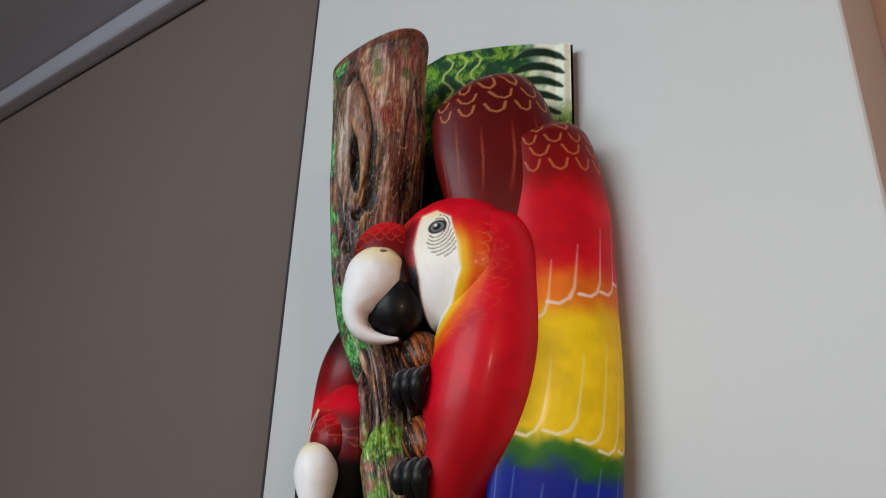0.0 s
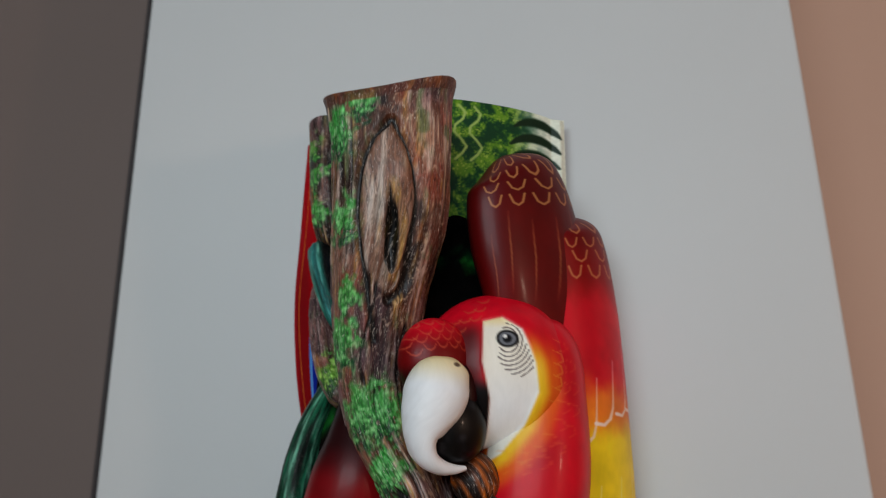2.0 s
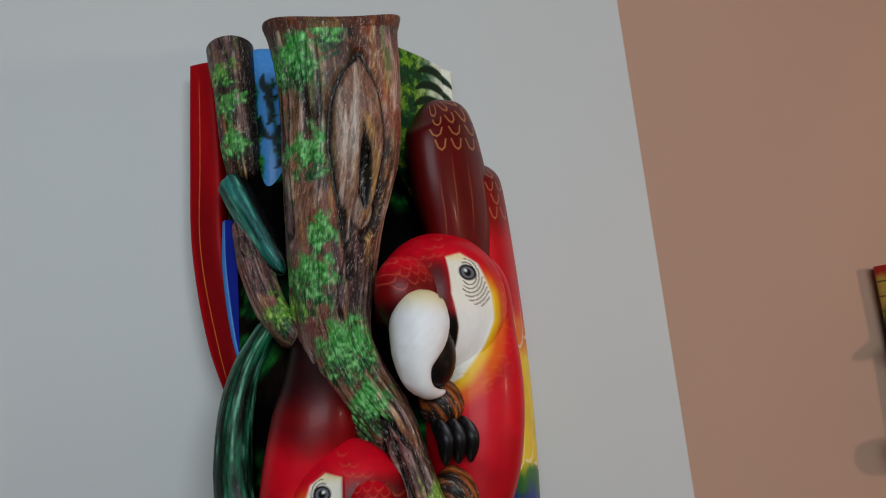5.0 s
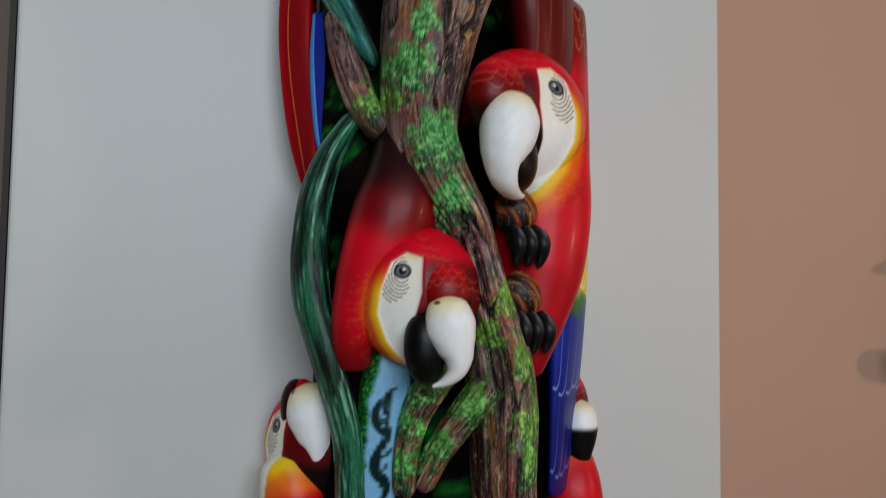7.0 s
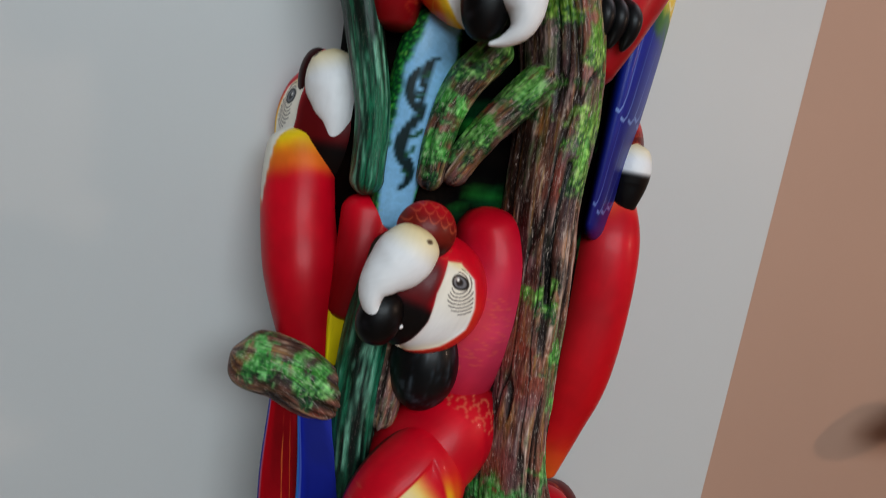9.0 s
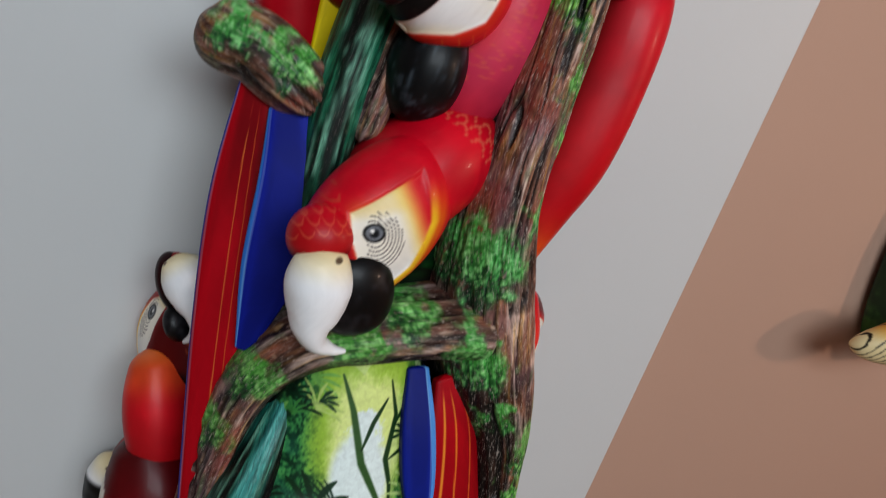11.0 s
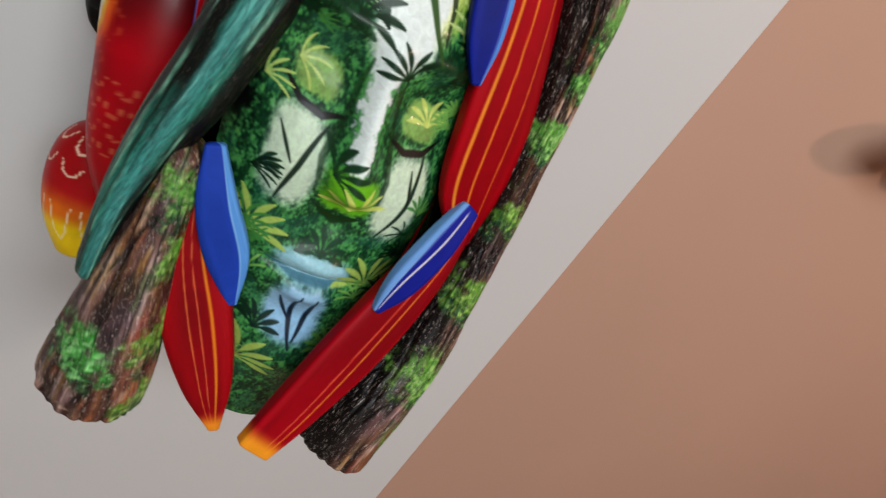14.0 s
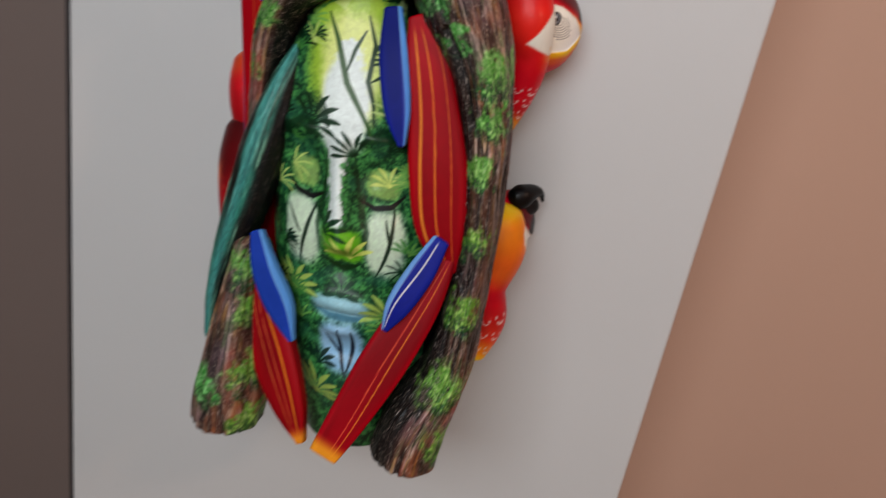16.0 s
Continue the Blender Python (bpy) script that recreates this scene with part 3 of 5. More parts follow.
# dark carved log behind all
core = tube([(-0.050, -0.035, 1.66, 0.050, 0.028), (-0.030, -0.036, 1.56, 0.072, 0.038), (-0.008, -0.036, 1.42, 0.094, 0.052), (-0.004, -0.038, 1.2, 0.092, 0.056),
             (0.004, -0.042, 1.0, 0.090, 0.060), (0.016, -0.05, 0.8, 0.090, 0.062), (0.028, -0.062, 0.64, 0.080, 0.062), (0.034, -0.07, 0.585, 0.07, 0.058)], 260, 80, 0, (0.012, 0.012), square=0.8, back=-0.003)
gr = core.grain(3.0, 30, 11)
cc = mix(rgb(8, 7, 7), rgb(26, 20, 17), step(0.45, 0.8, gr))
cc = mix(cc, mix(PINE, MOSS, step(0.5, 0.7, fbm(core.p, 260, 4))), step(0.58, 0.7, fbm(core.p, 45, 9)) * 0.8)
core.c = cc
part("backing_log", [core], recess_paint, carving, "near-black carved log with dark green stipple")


def board():
    """The painted board at the top, with fern strokes."""
    x = np.linspace(-0.06, 0.098, 190)[None, :]
    t = np.linspace(0, 1, 230)[:, None]
    top = 1.698 - 0.10 * (x - 0.02) ** 2 * 8 - 0.10 * np.clip(x - 0.085, 0, 1)
    z = 1.46 + (top - 1.46) * t
    edge = 0.006 * step(0.0, 0.06, t) * step(1.0, 0.985, t) * step(0.098, 0.094, x) * np.ones_like(z)
    p = np.stack([x + 0 * z + 0.006 * t, -0.014 - edge - 0.050 * np.clip((0.086 - x) / 0.09, 0, 1) ** 0.8, z], -1)
    k = Skin(p, z - 1.46, 0 * z + x, np.ones_like(z))
    n1, n2 = fbm(p, 120, 3), vnoise(p, 900, 6)
    c = mix(PINE, rgb(96, 140, 36), step(0.35, 0.65, n1 + 0.3 * (n2 - 0.5)))
    c = mix(c, rgb(190, 205, 90), step(0.6, 0.9, n2) * step(0.4, 0.6, n1) * 0.7)
    c = mix(c, rgb(232, 234, 214), step(0.0, 0.03, p[..., 0] - 0.058 + (n1 - 0.5) * 0.03) * step(1.60, 1.64, p[..., 2]))
    for j in range(5):
        c = stroke(c, p[..., 0], p[..., 2], curl(0.046 + 0.004 * j, 1.612 + 0.0165 * j, 62 - 4 * j, 0.055 - 0.003 * j, -95), 0.0052, rgb(14, 40, 22), taper=True)
    for j in range(3):
        c = stroke(c, p[..., 0], p[..., 2], [(0.03 - 0.012 * j + 0.005 * math.sin(w * 1.3), 1.69 - 0.006 * w) for w in range(9)], 0.001, rgb(160, 186, 96), taper=False)
    k.c = c
    back = Skin(p[::-1] * (1, 0, 1) + np.array((0, -0.010, 0)), k.s, k.th, k.girth)
    back.c = np.broadcast_to(rgb(40, 34, 24), p.shape)
    return [k, back]


part("painted_board", board(), leaf_paint, carving, "flat board painted with green fern fronds")

def soften(line):
    """Round the corners of a polyline."""
    for _ in range(3):
        line = [line[0]] + [((1 - w) * a[0] + w * b[0], (1 - w) * a[1] + w * b[1]) for a, b in zip(line[:-1], line[1:]) for w in (0.25, 0.75)] + [line[-1]]
    return line


# main trunk, from the sawn top down the right edge to the foot
main = tube([(-0.027, -0.122, 1.663, 0.050, 0.034), (-0.027, -0.122, 1.650, 0.046, 0.036), (-0.026, -0.121, 1.62, 0.043, 0.037), (-0.028, -0.116, 1.576, 0.041, 0.038), (-0.036, -0.106, 1.521, 0.033, 0.040),
             (-0.040, -0.096, 1.461, 0.025, 0.040), (-0.031, -0.094, 1.425, 0.024, 0.040), (-0.012, -0.098, 1.392, 0.022, 0.036), (-0.002, -0.100, 1.365, 0.020, 0.036),
             (0.006, -0.104, 1.33, 0.020, 0.036), (0.016, -0.106, 1.298, 0.022, 0.036), (0.022, -0.106, 1.262, 0.022, 0.036), (0.022, -0.108, 1.20, 0.020, 0.036), (0.026, -0.110, 1.147, 0.020, 0.036),
             (0.028, -0.112, 1.10, 0.019, 0.036), (0.028, -0.114, 1.066, 0.020, 0.038), (0.034, -0.112, 1.028, 0.025, 0.040), (0.048, -0.108, 0.985, 0.031, 0.044), (0.066, -0.106, 0.945, 0.031, 0.046),
             (0.084, -0.104, 0.91, 0.026, 0.048), (0.099, -0.104, 0.86, 0.020, 0.048), (0.108, -0.112, 0.80, 0.017, 0.046), (0.110, -0.126, 0.744, 0.016, 0.044),
             (0.106, -0.144, 0.686, 0.019, 0.044), (0.090, -0.164, 0.636, 0.026, 0.042), (0.085, -0.172, 0.598, 0.028, 0.040)], 1100, 260, 0, (0, 0.012), cap=True)
main.p[..., 2] += step(1.59, 1.663, main.p[..., 2]) * ((main.p[..., 0] + 0.027) * 0.10 + 5.0 * (main.p[..., 0] + 0.027) ** 2 - 0.002)
fr = np.sin(main.th) > 0
tx, tz = main.p[..., 0], main.p[..., 2]
KNOT = [soften([(-0.0183, 1.6352), (-0.0358, 1.6161), (-0.0438, 1.5840), (-0.0419, 1.5531), (-0.0371, 1.5231), (-0.0329, 1.4868)]), soften([(-0.0168, 1.6352), (-0.0045, 1.6090), (-0.0013, 1.5771), (-0.0072, 1.5498), (-0.0112, 1.5233), (-0.0214, 1.5121)])]
SLIT = soften([(-0.0187, 1.5893), (-0.0123, 1.5574), (-0.0206, 1.5214), (-0.0233, 1.5572), (-0.0187, 1.5893)])
slit = inside(tx, tz, SLIT[:-1])
KNOT += [soften(k) for k in ([(-0.018, 1.393), (-0.019, 1.372), (-0.014, 1.350), (-0.002, 1.326)], [(-0.018, 1.393), (-0.004, 1.382), (0.006, 1.362), (0.007, 1.342), (-0.002, 1.326)], [(-0.011, 1.378), (-0.009, 1.358), (-0.004, 1.342)], [(0.020, 1.230), (0.016, 1.190), (0.022, 1.150)], [(0.060, 0.93), (0.078, 0.905), (0.090, 0.87)])]
line = np.min([to_line(tx, tz, k)[0] for k in KNOT], axis=0)
swell(main, np.where(fr, -0.0035 * step(0.0042, 0.0006, line) - 0.006 * step(0.001, -0.004, slit), 0))
# side towards the mask near-black: gap paint and shade put in the colour
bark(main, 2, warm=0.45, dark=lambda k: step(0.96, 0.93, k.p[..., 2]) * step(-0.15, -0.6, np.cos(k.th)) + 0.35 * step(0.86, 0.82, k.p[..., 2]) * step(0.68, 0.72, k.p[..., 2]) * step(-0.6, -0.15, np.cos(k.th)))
inner = inside(tx, tz, [q for q in KNOT[0] if q[1] > 1.53] + KNOT[1][::-1])
main.c = mix(main.c, mix(rgb(120, 84, 66), rgb(206, 190, 176), step(0.4, 0.75, main.grain(10, 24, 9))), step(0.001, -0.004, inner) * fr * 0.8)
main.c = mix(main.c, rgb(196, 150, 60), step(0.004, 0.001, np.abs(slit - 0.003)) * fr * 0.55 * step(0.4, 0.7, main.grain(12, 40, 8)))
main.c = mix(main.c, rgb(14, 10, 9), step(0.0022, 0.0008, line) * fr)
main.c = mix(main.c, mix(rgb(10, 9, 8), rgb(96, 80, 36), step(0.5, 0.8, main.grain(8, 30, 5))), step(0.001, -0.001, slit) * fr)
main.c = mix(main.c, mix(rgb(84, 44, 34), rgb(150, 84, 44), step(0.45, 0.8, main.grain(7, 60, 3))), (main.s < 0.010) * 0.8)
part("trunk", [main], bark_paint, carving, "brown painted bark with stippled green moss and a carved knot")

# side limbs
limb = lambda rows, seed, n=160, m=60, ends=(0.008, 0.008), cap=False, **kw: bark(tube(rows, n, m, 0, ends, cap=cap), seed, **kw)
# right flank of the stub near-black in its colour
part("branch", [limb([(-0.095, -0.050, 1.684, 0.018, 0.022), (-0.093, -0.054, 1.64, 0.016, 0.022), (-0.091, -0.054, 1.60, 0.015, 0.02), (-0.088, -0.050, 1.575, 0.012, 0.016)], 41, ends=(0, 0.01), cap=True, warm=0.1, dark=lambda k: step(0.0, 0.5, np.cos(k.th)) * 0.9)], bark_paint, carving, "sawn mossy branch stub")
part("branch", [vine(tube([(-0.100, -0.048, 1.578, 0.012, 0.014), (-0.090, -0.066, 1.55, 0.011, 0.014), (-0.078, -0.078, 1.52, 0.009, 0.012), (-0.068, -0.082, 1.50, 0.006, 0.010)], 120, 48), 6, 0.8)], vine_paint, carving, "teal green twisted branch")
part("branch", [limb([(-0.094, -0.058, 1.545, 0.008, 0.012), (-0.088, -0.072, 1.51, 0.011, 0.014), (-0.078, -0.084, 1.475, 0.010, 0.014), (-0.064, -0.094, 1.448, 0.008, 0.012)], 44, warm=0.2)], bark_paint, carving, "yellow-green mossy branch")
part("branch", [limb([(0.008, -0.118, 1.280, 0.010, 0.018), (-0.008, -0.114, 1.258, 0.010, 0.018), (-0.022, -0.106, 1.236, 0.009, 0.016), (-0.036, -0.098, 1.206, 0.008, 0.014)], 46)], bark_paint, carving, "forked mossy branch")
part("branch", [limb([(-0.018, -0.108, 1.292, 0.010, 0.016), (-0.038, -0.102, 1.262, 0.010, 0.016), (-0.045, -0.098, 1.232, 0.009, 0.014), (-0.046, -0.094, 1.200, 0.007, 0.012)], 47)], bark_paint, carving, "mossy root fork")
# underside of the arch coloured near-black, recess paint and shade together
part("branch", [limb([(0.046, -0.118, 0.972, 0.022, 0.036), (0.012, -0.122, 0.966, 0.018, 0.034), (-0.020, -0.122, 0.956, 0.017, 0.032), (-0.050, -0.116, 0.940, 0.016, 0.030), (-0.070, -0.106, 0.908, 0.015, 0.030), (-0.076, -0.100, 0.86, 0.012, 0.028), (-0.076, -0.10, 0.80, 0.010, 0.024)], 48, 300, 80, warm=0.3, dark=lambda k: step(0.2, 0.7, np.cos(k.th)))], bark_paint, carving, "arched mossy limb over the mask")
part("branch", [limb([(-0.142, -0.070, 1.083, 0.006, 0.010), (-0.132, -0.074, 1.080, 0.018, 0.018), (-0.112, -0.084, 1.078, 0.019, 0.018), (-0.090, -0.092, 1.068, 0.017, 0.017), (-0.074, -0.092, 1.060, 0.010, 0.012)], 50, 140, 60, ends=(0.006, 0.01), warm=0.3)], bark_paint, carving, "short rounded mossy perch stub")
part("branch", [limb([(-0.064, -0.135, 0.752, 0.012, 0.026), (-0.064, -0.145, 0.715, 0.016, 0.030), (-0.063, -0.158, 0.665, 0.022, 0.034), (-0.062, -0.166, 0.625, 0.028, 0.036), (-0.061, -0.168, 0.598, 0.028, 0.034)], 52, 180, 80, ends=(0.01, 0.008), warm=0.8)], bark_paint, carving, "thick brown bark stump with moss edge")
part("branch", [vine(tube([(-0.046, -0.104, 0.905, 0.006, 0.012), (-0.054, -0.120, 0.868, 0.013, 0.018), (-0.062, -0.130, 0.83, 0.017, 0.020), (-0.070, -0.136, 0.785, 0.017, 0.020), (-0.078, -0.140, 0.745, 0.014, 0.020), (-0.084, -0.146, 0.705, 0.010, 0.018), (-0.085, -0.152, 0.660, 0.006, 0.014)], 260, 90), 14, 0.75)], vine_paint, carving, "dark teal hanging vine")
part("branch", [vine(tube([(-0.078, -0.072, 1.468, 0.007, 0.012), (-0.098, -0.066, 1.432, 0.010, 0.014), (-0.108, -0.066, 1.39, 0.012, 0.016), (-0.108, -0.07, 1.34, 0.013, 0.018), (-0.096, -0.078, 1.29, 0.011, 0.018), (-0.083, -0.082, 1.24, 0.010, 0.016), (-0.080, -0.084, 1.19, 0.010, 0.016)], 300, 60), 21, 0.3)], vine_paint, carving, "dark green hanging vine")
part("branch", [vine(tube([(-0.062, -0.09, 1.17, 0.010, 0.016), (-0.066, -0.092, 1.12, 0.014, 0.02), (-0.068, -0.094, 1.07, 0.014, 0.02), (-0.066, -0.096, 1.02, 0.013, 0.02), (-0.066, -0.098, 0.965, 0.010, 0.016)], 260, 60), 25, 0.35)], vine_paint, carving, "dark green hanging vine")
part("branch", [limb([(-0.046, -0.098, 1.13, 0.010, 0.014), (-0.050, -0.100, 1.09, 0.010, 0.014), (-0.052, -0.102, 1.05, 0.008, 0.012)], 55, 90, 40, warm=0.3)], bark_paint, carving, "thin mossy branch")


def leaf_panel(name, rows, base, label, fern=True, az=0.0, seed=0):
    k = tube(rows, 170, 60, az, (0.006, 0.006), square=0.8)
    x, z = k.p[..., 0], k.p[..., 2]
    n1, n2 = fbm(k.p, 90, seed), vnoise(k.p, 800, seed + 1)
    across = np.abs(np.cos(k.th))
    c = mix(np.broadcast_to(base, k.p.shape), mix(PINE, MOSS, step(0.4, 0.7, n2)), step(0.55, 0.8, across + (n1 - 0.5) * 0.5))
    mid = rows[len(rows) // 2]
    if fern:
        for j in range(6):
            f = j / 6
            lean = 18 * math.sin(2.3 * j + seed)
            side = -1 if (j + seed) % 3 else 1
            c = stroke(c, x, z, curl(mid[0] - 0.002 + 0.004 * math.sin(1.7 * j), rows[-2][2] - 0.008 + 0.0115 * j + 0.003 * math.sin(3.1 * j), 90 + side * (-52 + lean), 0.022 + 0.006 * math.sin(j * 1.9 + seed) ** 2, side * 85), 0.0036, rgb(8, 36, 40))
            c = stroke(c, x, z, curl(mid[0] + 0.002 * side, rows[-2][2] + 0.0115 * j, 90 + side * (60 + lean), 0.009, side * -50), 0.0015, rgb(24, 74, 50))
    c = mix(c, rgb(150, 190, 90), step(0.75, 0.95, n2) * step(0.5, 0.7, across) * 0.6)
    k.c = c
    return part(name, [k], leaf_paint, carving, label)


leaf_panel("leaf_panel", [(-0.050, -0.086, 1.305, 0.012, 0.012), (-0.056, -0.086, 1.28, 0.018, 0.014), (-0.060, -0.084, 1.24, 0.017, 0.014), (-0.062, -0.082, 1.205, 0.016, 0.012), (-0.060, -0.080, 1.17, 0.012, 0.010)], rgb(130, 185, 225), "pale blue panel painted with dark fern leaves", seed=3)
leaf_panel("leaf_panel", [(-0.070, -0.048, 1.685, 0.014, 0.012), (-0.067, -0.052, 1.64, 0.015, 0.014), (-0.066, -0.056, 1.59, 0.015, 0.014), (-0.068, -0.054, 1.545, 0.014, 0.012)], rgb(70, 140, 210), "bright blue panel painted with dark fern leaves", seed=6)

# macaws
macaw("macaw_figure", carving, (0.053, -0.126, 1.487), 14, 0, -1, 1.0,
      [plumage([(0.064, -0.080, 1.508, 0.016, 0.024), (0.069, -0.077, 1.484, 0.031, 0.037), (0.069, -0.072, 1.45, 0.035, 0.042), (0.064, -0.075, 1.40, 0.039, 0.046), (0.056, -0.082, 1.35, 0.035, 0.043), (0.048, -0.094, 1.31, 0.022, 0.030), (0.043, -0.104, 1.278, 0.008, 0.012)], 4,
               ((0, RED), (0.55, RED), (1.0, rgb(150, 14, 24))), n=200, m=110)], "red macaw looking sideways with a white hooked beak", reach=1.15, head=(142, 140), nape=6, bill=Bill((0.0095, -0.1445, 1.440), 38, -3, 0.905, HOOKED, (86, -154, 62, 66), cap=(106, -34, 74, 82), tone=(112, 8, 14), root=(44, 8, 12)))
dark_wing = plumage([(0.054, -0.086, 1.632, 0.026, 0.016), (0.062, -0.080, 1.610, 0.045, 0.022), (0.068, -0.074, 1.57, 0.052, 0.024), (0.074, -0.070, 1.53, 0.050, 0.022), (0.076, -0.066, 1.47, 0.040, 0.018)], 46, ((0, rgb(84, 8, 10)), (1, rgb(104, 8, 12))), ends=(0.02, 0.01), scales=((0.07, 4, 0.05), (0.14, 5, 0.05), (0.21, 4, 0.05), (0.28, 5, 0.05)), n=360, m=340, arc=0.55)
for j in range(6):
    a0, top = (-1.0 + 0.42 * j) * 0.03, (0.40 - 0.10 * abs(math.sin(1.9 * j))) * dark_wing.s.max()
    d, q = to_line((dark_wing.th - np.pi / 2) * 0.03, dark_wing.s, [(a0, top), (a0 + 0.002, top + 0.03), (a0 + 0.006, top + 0.062)])
    dark_wing.c = mix(dark_wing.c, GOLD, step(0.0008, 0.0003, d) * 0.32 * np.sin(np.pi * (0.1 + 0.85 * q)))
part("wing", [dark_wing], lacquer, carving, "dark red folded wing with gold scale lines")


def long_wing():
    rows = [(0.092, -0.054, 1.592, 0.022, 0.018), (0.094, -0.048, 1.572, 0.038, 0.026), (0.098, -0.042, 1.52, 0.044, 0.028), (0.101, -0.044, 1.45, 0.044, 0.026), (0.104, -0.048, 1.38, 0.044, 0.02), (0.102, -0.056, 1.32, 0.046, 0.014), (0.098, -0.060, 1.25, 0.042, 0.009), (0.092, -0.064, 1.18, 0.034, 0.006)]
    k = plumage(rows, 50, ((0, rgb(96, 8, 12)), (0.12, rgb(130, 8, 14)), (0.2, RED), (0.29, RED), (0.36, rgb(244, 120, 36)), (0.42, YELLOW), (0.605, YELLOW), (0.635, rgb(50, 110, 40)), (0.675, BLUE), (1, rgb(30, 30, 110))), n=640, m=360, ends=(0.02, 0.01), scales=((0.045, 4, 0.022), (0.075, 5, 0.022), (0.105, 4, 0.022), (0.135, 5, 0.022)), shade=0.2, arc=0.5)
    k.c = long_lines(k)
    return k


def long_lines(k):
    """Pale edges of the long feathers: each runs down and turns under its neighbour."""
    c, total = k.c, k.s.max()
    across = (k.th - np.pi / 2) * 0.03
    front = np.sin(k.th) > -0.4
    for tip, lean, run, tone, most in ((0.375, 0.045, 0.12, rgb(252, 224, 214), 0.95), (0.615, 0.0, 0.15, rgb(255, 240, 196), 0.95), (0.80, 0.0, 0.14, rgb(158, 190, 238), 0.7), (0.95, 0.0, 0.12, rgb(150, 180, 235), 0.6)):
        for j in range(7):
            a0 = -1.38 + 0.42 * j + 0.03 * math.sin(2.1 * j + 20 * tip)
            x0, bot = a0 * 0.03, total * (tip + lean * (a0 + 0.6)) + 0.003 * math.sin(1.7 * j)
            top = bot - total * run * (1 + 0.15 * math.sin(1.3 * j))
            line = [(x0 - 0.0015, top), (x0, (top + bot) / 2), (x0 + 0.0008, bot - 0.012), (x0 + 0.003, bot - 0.004), (x0 + 0.007, bot), (x0 + 0.0125, bot - 0.001)]
            d, q = to_line(across, k.s, line)
            c = mix(c, tone, step(0.0018, 0.0008, d + 0.001 * (1 - q)) * (0.55 + 0.45 * q) * most * front)
    return c


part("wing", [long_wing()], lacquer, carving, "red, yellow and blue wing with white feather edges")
# claws of the uppermost bird
for cx, cy, cz in ((0.032, -0.118, 1.372), (0.037, -0.118, 1.312)):
    toes = [tube([(cx - 0.010 + 0.009 * j, cy + 0.006, cz + 0.016, 0.004, 0.005), (cx - 0.008 + 0.009 * j, cy - 0.010, cz + 0.004, 0.006, 0.007), (cx - 0.008 + 0.009 * j, cy - 0.006, cz - 0.014, 0.003, 0.004)], 40, 24) for j in range(3)]
    for k in toes:
        k.c = mix(np.broadcast_to(rgb(18, 18, 20), k.p.shape), rgb(120, 120, 124), step(0.6, 0.85, k.grain(3, 60, 2)))
    part("claw", toes, lacquer, carving, "glossy black gripping claw")
    k = tube([(cx - 0.014, cy + 0.014, cz + 0.036, 0.012, 0.012), (cx - 0.004, cy + 0.006, cz + 0.028, 0.016, 0.014), (cx + 0.004, cy + 0.006, cz + 0.012, 0.012, 0.012)], 50, 40)
    k.c = mix(np.broadcast_to(rgb(30, 16, 10), k.p.shape), rgb(190, 96, 34), step(0.45, 0.75, k.grain(6, 50, 3)))
    part("branch", [k], bark_paint, carving, "orange brushed bark between the claws")

macaw("macaw_figure", carving, (-0.060, -0.133, 1.354), -27, -4, 1, 0.83,
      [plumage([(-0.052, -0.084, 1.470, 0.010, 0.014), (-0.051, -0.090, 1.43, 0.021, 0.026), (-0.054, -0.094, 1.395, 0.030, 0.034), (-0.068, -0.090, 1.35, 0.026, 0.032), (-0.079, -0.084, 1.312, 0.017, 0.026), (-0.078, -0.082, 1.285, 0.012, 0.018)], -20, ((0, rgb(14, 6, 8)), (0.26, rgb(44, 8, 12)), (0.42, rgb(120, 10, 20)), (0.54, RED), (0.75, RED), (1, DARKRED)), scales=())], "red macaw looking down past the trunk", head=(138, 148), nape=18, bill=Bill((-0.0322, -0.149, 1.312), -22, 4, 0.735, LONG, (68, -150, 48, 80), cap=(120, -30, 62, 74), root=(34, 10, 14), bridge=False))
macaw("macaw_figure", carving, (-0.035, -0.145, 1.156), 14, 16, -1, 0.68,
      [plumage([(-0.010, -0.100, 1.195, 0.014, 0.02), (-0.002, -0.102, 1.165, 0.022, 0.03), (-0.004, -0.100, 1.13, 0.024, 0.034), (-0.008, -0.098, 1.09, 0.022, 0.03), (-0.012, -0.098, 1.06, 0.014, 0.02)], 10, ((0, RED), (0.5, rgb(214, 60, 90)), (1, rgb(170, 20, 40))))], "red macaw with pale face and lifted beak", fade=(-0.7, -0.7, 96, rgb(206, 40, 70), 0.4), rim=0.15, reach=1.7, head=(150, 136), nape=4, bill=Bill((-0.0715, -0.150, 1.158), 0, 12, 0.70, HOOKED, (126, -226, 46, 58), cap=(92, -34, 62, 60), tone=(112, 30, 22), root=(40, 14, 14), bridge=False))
k = blob((-0.034, -0.112, 1.098), ((0, 0, 1), (1, 0, 0), (0, -1, 0)), (0.030, 0.021, 0.024))
k.c = mix(np.broadcast_to(rgb(16, 18, 20), k.p.shape), rgb(58, 66, 72), step(0.5, 0.8, fbm(k.p * (1, 1, 0.3), 300, 4)))
part("chest", [k], lacquer, carving, "black brushed chest below the beak")
BROAD_PATCH = [(29, 36), (-36, 58), (-108, 78), (-108, 34), (-104, -8), (-60, -84), (6, -124), (32, -66), (38, -5)]
